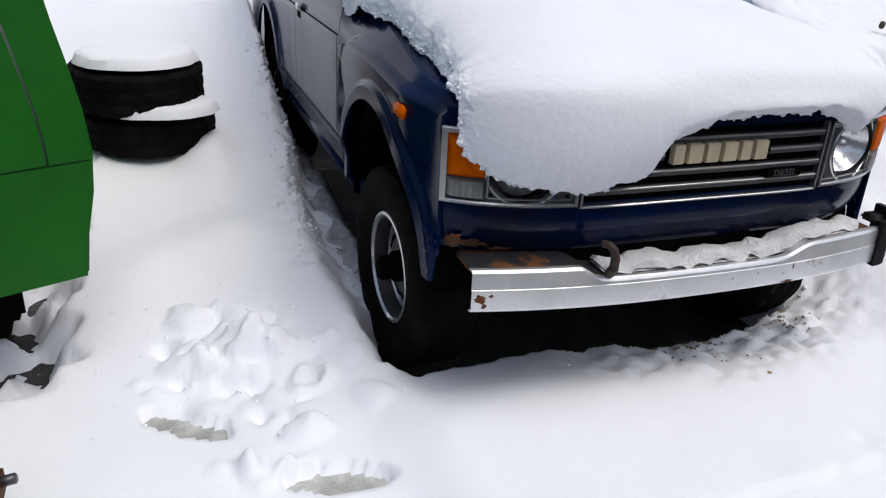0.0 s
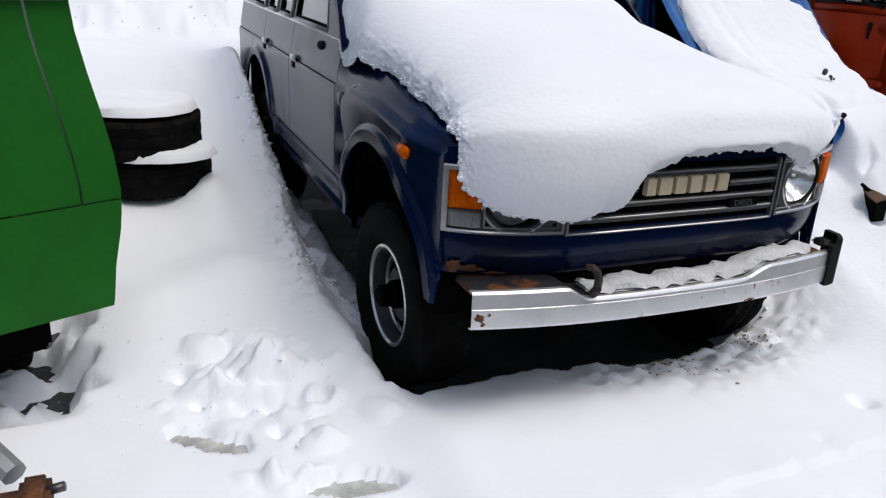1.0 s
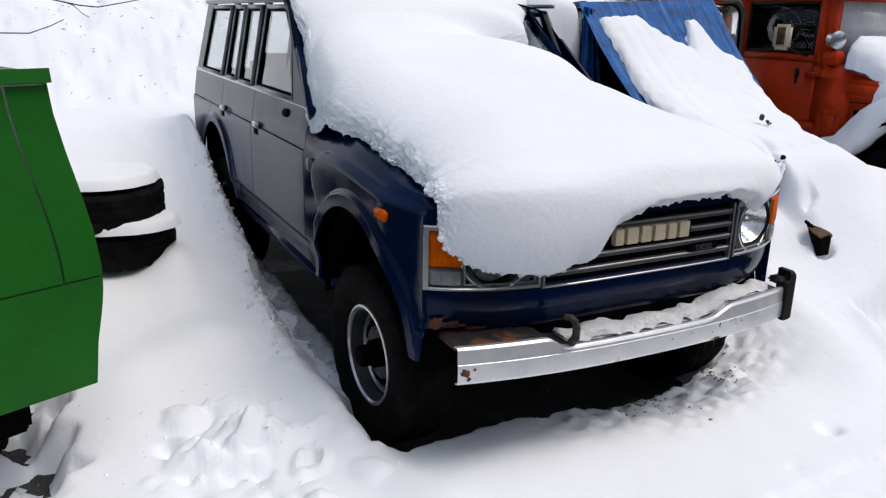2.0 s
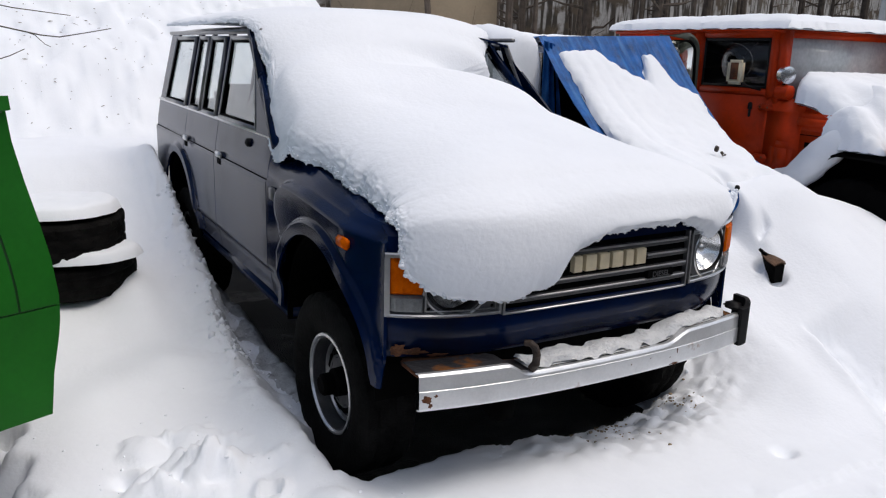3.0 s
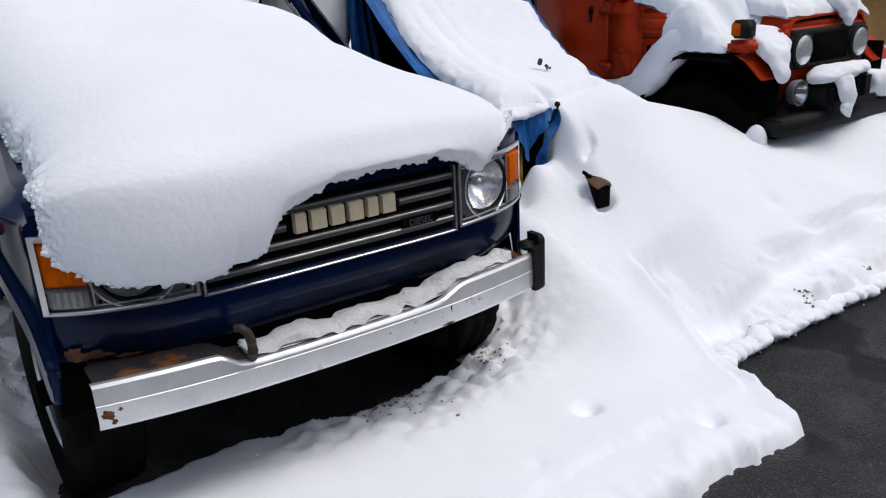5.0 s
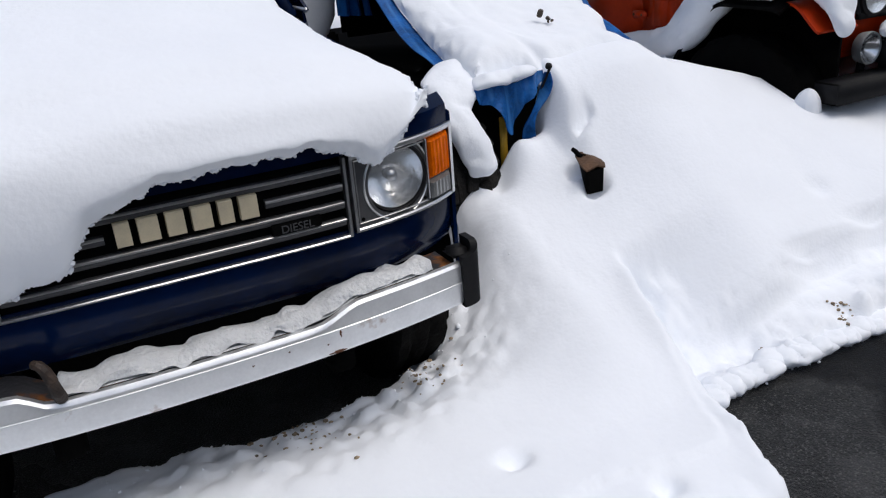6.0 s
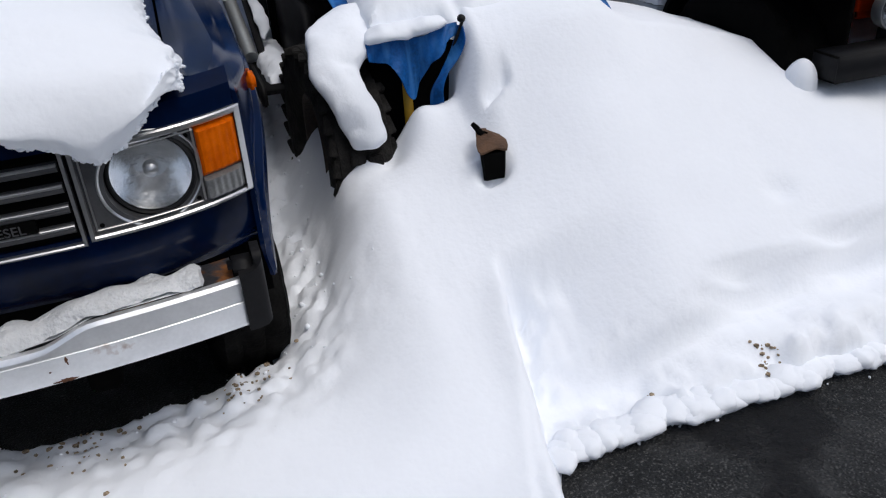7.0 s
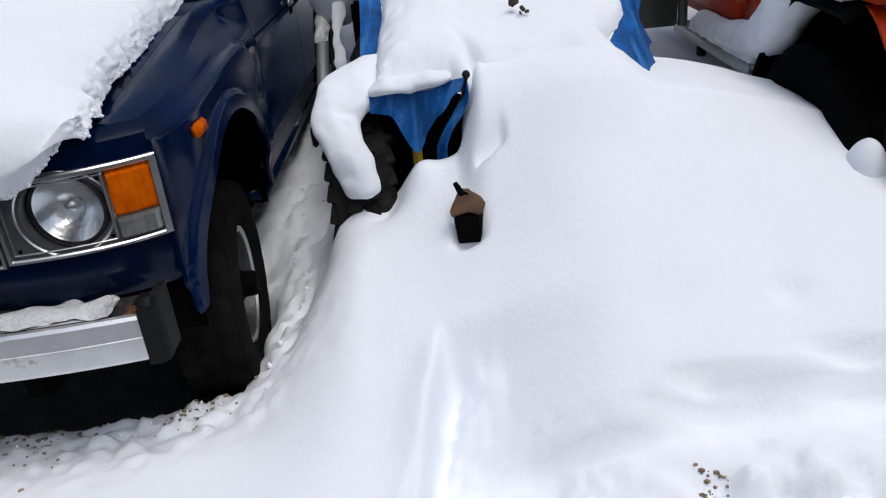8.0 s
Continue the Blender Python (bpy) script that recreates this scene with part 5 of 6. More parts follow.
part("window_seal", merge(box(JX - 0.002, JX + 0.02, 1.575, 1.595, 1.56, 1.92, 0.004), box(JX - 0.002, JX + 0.02, 2.175, 2.195, 1.56, 1.92, 0.004), box(JX - 0.002, JX + 0.02, 1.575, 2.195, 1.90, 1.92, 0.004), box(JX - 0.002, JX + 0.02, 1.575, 2.195, 1.56, 1.58, 0.004)), BLACK, jdoor)
g = part("door_glass", box(JX + 0.006, JX + 0.012, 1.57, 2.20, 1.555, 1.925, 0), GLASS, jdoor, "dark door window")
g.visible_shadow = False
for z in (1.07, 1.43):
    hinge = part("hinge", box(JX - 0.03, JX + 0.0, 1.49, 1.61, z - 0.022, z + 0.022, 0.01), ORANGE, jdoor)
    for y in (1.52, 1.585):
        part("bolt", disc(JX - 0.032, y, z, 0.008, 0.006, 8, "x", 0.003), RUST, hinge)
part("door_handle", merge(box(JX - 0.035, JX - 0.005, 1.665, 1.695, 1.40, 1.46, 0.008), box(JX - 0.03, JX - 0.012, 1.67, 1.69, 1.35, 1.41, 0.006)), BLACK, jdoor, "black door handle")
mirror = part("mirror", box(JX - 0.17, JX - 0.15, 1.66, 1.80, 1.585, 1.76, 0.02), CREAM, jeep, "pale door mirror with a rust stain")
part("mirror_stain", box(JX - 0.174, JX - 0.168, 1.70, 1.77, 1.62, 1.74, 0.002), RUST, mirror)
part("mirror_arm", tube([(JX, 1.62, 1.55), (JX - 0.10, 1.64, 1.57), (JX - 0.16, 1.72, 1.62)], 0.009, 6), BLACK, jeep)
part("rear_side", box(JX, JX + 0.04, 2.285, 3.2, 1.5, 1.98, 0.01), ORANGE, jeep)
cowl = part("cowl_side", merge(box(JX - 0.004, JX + 0.06, 1.24, 1.555, 0.94, 1.43, 0.02), box(JX - 0.003, JX + 0.06, 0.92, 1.26, 1.12, 1.429, 0.02), box(JX + 0.02, JX + 0.12, 1.12, 1.50, 1.40, 1.50, 0.03)), ORANGE, jeep)
part("cowl_swage", box(JX - 0.035, JX + 0.02, 0.97, 1.27, 1.295, 1.415, 0.034), ORANGE, cowl)
part("cowl_line", box(JX - 0.006, JX + 0.01, 0.98, 1.24, 1.262, 1.268, 0), GRILLE_BLACK, cowl)
part("cowl_bulge", box(JX - 0.02, JX + 0.03, 1.28, 1.47, 0.97, 1.20, 0.045), ORANGE, cowl)
part("vent", box(JX - 0.006, JX + 0.01, 1.10, 1.20, 1.13, 1.22, 0.004), GRILLE_BLACK, cowl, "dark vent opening")
part("far_side", box(JR - 0.05, JR, 1.22, 3.2, 0.84, 1.98, 0.02), ORANGE, jeep)
part("back", box(JX + 0.05, JR - 0.05, 3.15, 3.2, 0.84, 1.98, 0.02), ORANGE, jeep)
part("roof", box(JX - 0.02, JR + 0.02, 1.46, 3.24, 1.955, 1.985, 0.012), ORANGE, jeep)
part("lining", merge(box(JX + 0.055, JX + 0.06, 2.32, 3.14, 0.9, 1.97, 0), box(JR - 0.06, JR - 0.052, 1.55, 3.14, 0.9, 1.97, 0), box(JX + 0.06, JR - 0.06, 3.135, 3.145, 0.9, 1.97, 0), box(JX + 0.06, JR - 0.06, 1.6, 3.14, 1.945, 1.952, 0)), DARK, jeep)
part("interior", box(JX + 0.06, JR - 0.06, 1.5, 3.1, 0.9, 1.35, 0.03), DARK, jeep)
for x in (JC - 0.36, JC + 0.36):
    part("seat", merge(box(x - 0.24, x + 0.24, 2.0, 2.45, 1.3, 1.42, 0.04), box(x - 0.24, x + 0.24, 2.38, 2.5, 1.4, 1.8, 0.05)), BLACK, jeep)
part("windscreen_frame", merge(box(JX - 0.004, JX + 0.09, 1.46, 1.515, 1.45, 1.98, 0.012), box(JR - 0.09, JR - 0.02, 1.46, 1.51, 1.45, 1.98, 0.012), box(JX + 0.02, JR - 0.02, 1.464, 1.506, 1.923, 1.977, 0.010)), ORANGE, jeep)
g = part("windscreen", box(JX + 0.07, JR - 0.07, 1.48, 1.487, 1.45, 1.94, 0), SKY_PANE, jeep, "upright windscreen with the bright sky in it put into the colour")
g.visible_shadow = False


def jeep_hood(u, v):
    w = 0.44 + 0.10 * v
    a = u * 2 - 1
    drop = 0.12 * max(0.0, abs(a) - 0.80) ** 2 / 0.04
    return (JC + a * w, 0.42 + 1.06 * v, 1.355 + 0.12 * v + 0.02 * (1 - a * a) - drop)


part("hood", sheet(jeep_hood, 24, 12, 0.012), ORANGE, jeep)
for s in (-1, 1):
    part("hood_side", sheet(lambda u, v: (JC + s * (0.43 + 0.10 * u), 0.43 + 1.05 * u, 0.98 + (0.28 + 0.12 * u) * v), 8, 4, 0.012), ORANGE, jeep)
part("nose_panel", box(JC - 0.47, JC + 0.47, 0.425, 0.47, 0.90, 1.34, 0.03), ORANGE, jeep)
jg = part("lamp_surround", box(JC - 0.42, JC + 0.42, 0.40, 0.428, 1.075, 1.30, 0.03), BLACK, jeep, "black lamp and grille surround")
part("grille_mesh", box(JC - 0.20, JC + 0.20, 0.396, 0.402, 1.10, 1.27, 0.002), GRILLE_BLACK, jg)
for s in (-1, 1):
    ring = lathe([(0.104, 0.012), (0.101, -0.02), (0.088, -0.026), (0.084, 0.0)], 32, "y")
    ring.transform(Matrix.Translation((JC + s * 0.31, 0.405, 1.185)))
    part("headlamp_ring", ring, BLACK, jg)
    bowl = lathe([(0.084 * k / 12, 0.02 * (1 - (k / 12) ** 2)) for k in range(12, 0, -1)], 32, "y")
    bowl.transform(Matrix.Translation((JC + s * 0.31, 0.378, 1.185)))
    lamp = part("headlamp", bowl, REFLECT, jg, "round headlamp")
    lo = part("lens", disc(JC + s * 0.31, 0.374, 1.185, 0.084, 0.003, 32, "y", 0.018), LENS, lamp)
    lo.visible_shadow = False
    bowl = lathe([(0.068 * k / 12, 0.045 * (1 - (k / 12) ** 2)) for k in range(12, 0, -1)], 28, "y")
    bowl.transform(Matrix.Translation((JC + s * 0.36, 0.345, 0.945)))
    fog = part("fog_lamp", bowl, REFLECT, jeep, "round driving lamp")
    shell = lathe([(0.066, 0.002), (0.076, -0.004), (0.078, 0.01), (0.070, 0.05), (0.03, 0.075), (0.001, 0.08)], 28, "y")
    shell.transform(Matrix.Translation((JC + s * 0.36, 0.345, 0.945)))
    part("lamp_shell", shell, GALV, fog)
    part("lamp_foot", box(JC + s * 0.36 - 0.015, JC + s * 0.36 + 0.015, 0.37, 0.40, 0.82, 0.88, 0.004), BLACK, fog)
    a, b = sorted((JC + s * 0.45, JC + s * 0.72))
    fender = sheet(lambda u, v: (a + (b - a) * v, 0.36 + 0.25 * u, 1.185 - 0.13 * (1 - sm(-0.1, 0.85, u)) ** 1.5), 16, 4, 0.012)
    part("fender", fender, ORANGE, jeep, "orange front fender")
    path = [(0.53, 1.175), (0.60, 1.192), (0.80, 1.196), (0.95, 1.182), (1.08, 1.04), (1.22, 0.87), (1.26, 0.60)]
    flare = sheet(lambda u, v: (JC + s * (0.46 + 0.33 * v), *(lambda q: (q[0], q[1] - 0.03 * sm(0.9, 1.0, v)))(catmull(path, u))), 40, 6, 0.018)
    part("flare", flare, GRILLE_BLACK, jeep, "wide black wheel arch flare")
    part("inner_wing", box(JC + s * 0.56 - 0.01, JC + s * 0.56 + 0.01, 0.36, 1.26, 0.4, 1.17, 0), DARK, jeep)
    # tyre and rim share one near-black colour in place of the arch's shade
    wheel(jeep, JC + s * 0.66, 0.77, 0.60, 0.42, 0.28, 0.2, s, 5, rim_material=SHADE_RUBBER, rubber=SHADE_RUBBER)
ml = part("marker_lamp", box(JX - 0.03, JX + 0.07, 0.47, 0.57, 1.28, 1.38, 0.012), BLACK, jeep, "black side lamp box")
part("lens", box(JX - 0.040, JX - 0.028, 0.505, 0.565, 1.295, 1.365, 0.006), AMBER, ml, "amber lens")
part("lamp_foot", box(JX - 0.03, JX + 0.08, 0.44, 0.60, 1.20, 1.27, 0.02), ORANGE, ml)
part("bumper", merge(box(2.98, 4.46, 0.235, 0.245, 0.735, 0.835, 0.003), box(2.98, 4.46, 0.24, 0.37, 0.825, 0.835, 0.003), box(2.98, 4.46, 0.24, 0.37, 0.735, 0.745, 0.003), box(2.98, 2.99, 0.24, 0.37, 0.735, 0.835, 0.003)), BLACK, jeep, "black steel channel bumper")
part("winch", merge(box(3.40, 3.56, 0.20, 0.40, 0.835, 1.0, 0.03), box(3.74, 3.86, 0.20, 0.40, 0.835, 1.04, 0.03), tube([(3.5, 0.30, 0.92), (3.8, 0.30, 0.92)], 0.055, 14), box(3.40, 3.86, 0.17, 0.19, 0.85, 0.90, 0.006)), BLACK, jeep, "black winch on the bumper")
part("lamp_arm", tube([(JX + 0.02, 1.45, 1.58), (JX - 0.03, 1.40, 1.64)], 0.012, 8), BLACK, jeep)
spot = disc(0, 0, 0, 0.060, 0.05, 24, "y", 0.006)
spot.transform(Matrix.Translation((JX - 0.03, 1.38, 1.665)) @ Matrix.Rotation(-0.3, 4, "Z"))
part("spot_lamp", spot, REFLECT, jeep, "small chrome spot lamp")
part("horn_cup", disc(JX - 0.01, 1.36, 1.545, 0.05, 0.10, 20, "y", 0.015), ORANGE, jeep, "round orange lamp housing")
step = part("step", box(JX - 0.07, JX + 0.08, 1.27, 2.35, 0.815, 0.84, 0.006), GALV, jeep, "grey side step")
part("step_edge", box(JX - 0.075, JX - 0.065, 1.27, 2.35, 0.79, 0.84, 0.003), GALV, step)
for y in (1.5, 2.1):
    part("step_bracket", box(JX - 0.02, JX + 0.02, y - 0.02, y + 0.02, 0.70, 0.815, 0.004), BLACK, step)

slab("snow_layer", lambda u, v: (JX - 0.06 + 1.60 * u, 1.38 + 1.92 * v, 1.985), 0.115, 60, 60, "even layer of snow on the hardtop of the orange vehicle", 0.32, 0.010)


def hood_snow(u, v):
    """The lower surface of the snow on the hood; it widens over the cowl."""
    y = 0.43 + 1.03 * v + 0.03 * nz(u, 0, 7, 3)
    left = JC - 0.43 - 0.31 * sm(0.72, 1.0, y) * sm(1.50, 1.30, y) + 0.02 * nz(0, y, 7, 3)
    x = left + (JC + 0.50 + 0.05 * v - left) * u
    z = 1.375 + 0.12 * v - 0.05 * sm(0.88, 1.0, u)
    return (x, y, z - 0.09 * sm(JC - 0.40, JC - 0.60, x) * sm(1.2, 0.9, y))


def fender_snow(u, v):
    """The lower surface of the snow on the fender behind the marker lamp."""
    y = 0.60 + 0.46 * v + 0.03 * nz(u, 0, 6, 8)
    left = JX - 0.07 + 0.02 * nz(0, y, 6, 3)
    x = left + (JC - 0.30 - left) * u
    return (x, y, 1.200 + 0.16 * sm(0.40, 0.9, u))


slab("snow_layer", hood_snow, lambda u, v: 0.085 + 0.15 * v, 80, 90, "thick snow on the hood of the orange vehicle", 0.16, 0.006)
slab("snow_layer", fender_snow, lambda u, v: 0.06 + 0.22 * sm(0.0, 0.7, v), 50, 60, "thick snow heaped on the fender of the orange vehicle", 0.13, 0.006)


ridge("tongue of snow hanging from the orange fender", [(JX + 0.27, 0.56, 1.29), (JX + 0.17, 0.44, 1.23), (JX + 0.12, 0.35, 1.15), (JX + 0.10, 0.315, 1.08), (JX + 0.09, 0.31, 1.03)], [0.15, 0.13, 0.085, 0.05, 0.02], [0.06, 0.055, 0.045, 0.03, 0.015])
ridge("lobe of snow hanging over the hood edge", [(JC + 0.14, 0.56, 1.45), (JC + 0.15, 0.43, 1.43), (JC + 0.15, 0.385, 1.36), (JC + 0.15, 0.38, 1.29)], [0.15, 0.12, 0.07, 0.03], [0.05, 0.05, 0.035, 0.015])
slab("snow_layer", lambda u, v: (JX - 0.068 + 0.13 * u, 1.27 + 0.85 * v, 0.842), 0.11, 20, 50, "pillow of snow on the side step", 0.09, 0.006)
ridge("snow sliding from the hood down behind the flare", [(JX + 0.16, 0.86, 1.29), (JX + 0.05, 0.95, 1.25), (JX - 0.01, 1.08, 1.12), (JX - 0.02, 1.20, 0.99), (JX - 0.02, 1.34, 0.93), (JX - 0.02, 1.55, 0.91), (JX - 0.02, 1.8, 0.88)], [0.14, 0.13, 0.10, 0.09, 0.08, 0.07, 0.05], [0.09, 0.10, 0.115, 0.10, 0.08, 0.07, 0.04])
ridge("cap of snow lying on the winch", [(3.33, 0.27, 1.02), (3.48, 0.27, 1.05), (3.68, 0.28, 1.05), (3.88, 0.29, 1.06)], [0.06, 0.11, 0.10, 0.07], [0.03, 0.05, 0.045, 0.04], 40, (0, 1, 0))
ridge("ragged snow stuck to the front of the winch", [(3.50, 0.20, 1.04), (3.50, 0.165, 0.96), (3.53, 0.16, 0.88), (3.50, 0.165, 0.82)], [0.09, 0.075, 0.06, 0.08], [0.04, 0.03, 0.025, 0.03])
ridge("snow heaped on the black bumper", [(3.90, 0.28, 0.95), (4.02, 0.28, 0.94), (4.18, 0.28, 0.89), (4.40, 0.29, 0.85)], [0.06, 0.09, 0.09, 0.05], [0.06, 0.08, 0.06, 0.03], 40, (0, 1, 0))
cap_snow("snow_layer", 2.93, 0.36, 0.70, 0.065, 0.11, "small heap of snow beside the bumper end")

# ---- grey-green door between the vehicles ----
odoor = thing("vehicle_door", "grey-green steel vehicle door with a window, standing ajar", "door", at=(2.7, 2.2, 0))


def door_outline(inset):
    """The door's outline in x and z, its upper front corner rounded."""
    x0, x1, z0, z1, r = 2.49 + inset, 2.86 - inset * 0.8, 0.85, 1.925 - inset, 0.12 - inset * 0.4
    pts = [(x0, z0), (x0, z1)] + [(x1 - r + r * math.sin(a), z1 - r + r * math.cos(a)) for a in (math.pi / 2 * k / 8 for k in range(9))] + [(x1 + 0.02, z0)]
    return pts


rim_path = [Vector((x, 2.18, z)) for x, z in door_outline(0.0)]
part("door_frame", tube(rim_path, 0.026, 8), GREY_GREEN, odoor)
part("door_skin", box(2.50, 2.85, 2.165, 2.195, 0.85, 1.47, 0.01), GREY_GREEN, odoor)
part("door_seal", tube([Vector((x, 2.165, max(z, 1.47))) for x, z in door_outline(0.035)], 0.011, 6), GRILLE_BLACK, odoor)
g = part("door_glass", box(2.51, 2.82, 2.176, 2.182, 1.46, 1.89, 0), GLASS, odoor)
g.visible_shadow = False

# ---- load under tan canvas ----
tan = thing("canvas_cover", "large vehicle under a tan canvas cover with snow on top", "canvas cover", at=(6.4, 2.4, 0))


def tan_side(u, v):
    y = 0.45 + 5.2 * u
    sag = 0.05 * math.sin(u * 22 + v * 3) * (1 - v) + 0.07 * abs(math.sin(7 * u - 2.6 * v)) + 0.035 * math.sin(24 * u - 9 * v) + 0.022 * math.sin(70 * u - 13 * v + 2 * math.sin(9 * u)) + 0.06 * math.sin(u * 7 - v * 4) + 0.03 * nz(u * 5, v * 3, 2, 6)
    return (5.5 - 0.12 * (1 - v) + sag, y, 0.35 + 1.27 * v)


part("side_sheet", sheet(tan_side, 60, 24, 0.006), TAN, tan)
part("end_sheet", sheet(lambda u, v: (5.5 - 0.12 * (1 - v) + 2.0 * u, 0.45 + 0.06 * math.sin(u * 14 + v * 3) * (1 - v), 0.35 + 1.27 * v), 30, 16, 0.006), TAN, tan)
part("top_sheet", sheet(lambda u, v: (5.5 + 2.0 * u, 0.45 + 5.2 * v, 1.62 + 0.05 * math.sin(math.pi * u)), 12, 12, 0.006), TAN, tan)
slab("snow_layer", lambda u, v: (5.46 + 2.0 * u, 0.42 + 5.3 * v, 1.62), 0.17, 40, 60, "thick snow on the tan canvas cover", 0.2, 0.03)

ridge("bank of snow on the flank of the covered vehicle", [(1.12, 2.02, 1.44), (1.10, 2.4, 1.48), (1.10, 3.1, 1.48), (1.12, 3.9, 1.44)], [0.20, 0.24, 0.24, 0.20], [0.44, 0.46, 0.46, 0.42])

# ---- dirt on the snow edge ----
def clump(x, y, r, n, seed, label):
    rnd = random.Random(seed)
    bms = []
    for _ in range(n):
        b = bmesh.new()
        bmesh.ops.create_icosphere(b, subdivisions=1, radius=1)
        px, py = x + rnd.gauss(0, r * 0.6), y + rnd.gauss(0, r * 0.8)
        q = rnd.uniform(0.0015, 0.0062)
        b.transform(Matrix.Translation((px, py, snow_z(px, py) + q * 0.2)) @ Matrix.Diagonal((q * rnd.uniform(0.8, 2), q * rnd.uniform(0.8, 2), q, 1)))
        bms.append(b)
    return tagged(part("dirt_clump", merge(*bms), DIRT, smooth=False), label, "dirt", kind="stuff")


clump(2.205, -0.475, 0.034, 80, 1, "crumbs of brown dirt frozen into the snow edge")
clump(0.72, 0.12, 0.10, 60, 6, "dark wet grit in the thawing snow edge")
clump(0.25, -0.02, 0.12, 60, 7, "dark wet grit in the thawing snow edge")
clump(1.817, -0.469, 0.035, 22, 2, "dark grit on the ploughed snow edge")
clump(2.70, -0.47, 0.03, 10, 3, "dark grit on the ploughed snow edge")
clump(-1.30, 0.41, 0.02, 5, 4, "dark specks of bark on trodden snow")
bits = [box(-a, a, -a * 0.6, a * 0.6, -a * 0.7, a * 0.7, a * 0.2, Matrix.Translation((x, y, z)) @ Matrix.Rotation(r, 4, "X") @ Matrix.Rotation(r * 2, 4, "Z")) for x, y, z, a, r in ((1.895, 1.03, 1.225, 0.020, 0.4), (1.925, 1.01, 1.20, 0.011, 1.1), (1.94, 1.0, 1.19, 0.008, 0.2), (1.915, 0.995, 1.188, 0.006, 0.9))]
tagged(part("bark_crumbs", merge(*bits), BARK), "dark bark crumbs on the snow over the tarpaulin", "bark", kind="stuff")

# ---- rusty hitch of the green truck ----
hitch = part("tow_hitch", merge(box(-2.54, -2.09, -0.30, -0.22, 0.23, 0.30, 0.012), box(-2.13, -2.05, -0.32, -0.20, 0.24, 0.325, 0.015), box(-2.10, -2.04, -0.36, -0.30, 0.25, 0.30, 0.01)), RUST, green, "rusty tow bracket")
part("bolt", tube([(-2.06, -0.26, 0.30), (-2.015, -0.265, 0.31)], 0.014, 6), STEEL, hitch)
part("draw_bar", tube([(-2.14, -0.20, 0.33), (-2.30, 0.0, 0.42), (-2.75, 0.5, 0.52)], 0.035, 8), GALV, green, "grey steel draw bar")
ring_pts = [(-2.24 + 0.05 * math.cos(a), -0.18, 0.42 + 0.05 * math.sin(a)) for a in (0.52 * k for k in range(13))]
part("shackle", tube(ring_pts, 0.011, 6), BLACK, green, "black steel shackle")
for k in range(4):
    link = [(0.018 * math.cos(0.524 * i) , 0, 0.028 * math.sin(0.524 * i)) for i in range(13)]
    bm = tube(link, 0.0065, 6)
    bm.transform(Matrix.Translation((-2.035 + 0.006 * k, -0.385 - 0.004 * k, 0.295 - 0.040 * k)) @ Matrix.Rotation(k * math.pi / 2 + 0.4, 4, "Z"))
    part("chain_link", bm, RUST, hitch, "rusty chain link" if k == 0 else "")


# ---- crust along the ploughed edge ----
def road_crust():
    """Lumps of half-thawed snow that overhang the asphalt."""
    rnd = random.Random(31)
    verts, faces = [], []
    ico = bmesh.new()
    bmesh.ops.create_icosphere(ico, subdivisions=3, radius=1)
    ico.verts.index_update()
    base = [v.co.copy() for v in ico.verts]
    tris = [tuple(v.index for v in f.verts) for f in ico.faces]
    ico.free()
    x = 1.47
    while x < 3.4:
        r = rnd.uniform(0.035, 0.085)
        y = edge_y(x) + rnd.uniform(0.004, 0.026)
        c = Vector((x, y, ground_z(x, y) + rnd.uniform(0.034, 0.046)))
        n = len(verts)
        for b in base:
            p = c + Vector((b.x * r, b.y * 0.052, b.z * 0.030))
            verts.append(tuple(p + b * (0.010 * noise.noise(p * 21) + 0.006 * noise.noise(p * 48)) + noise.noise_vector(p * 90) * 0.004))
        faces += [tuple(n + i for i in t) for t in tris]
        x += r * rnd.uniform(0.30, 0.60)
    me = bpy.data.meshes.new("snow_crust")
    me.from_pydata(verts, [], faces)
    return tagged(finish(new("snow_crust", me), SNOW), "lumpy thawing crust of snow overhanging the asphalt", "snow", kind="stuff")


road_crust()


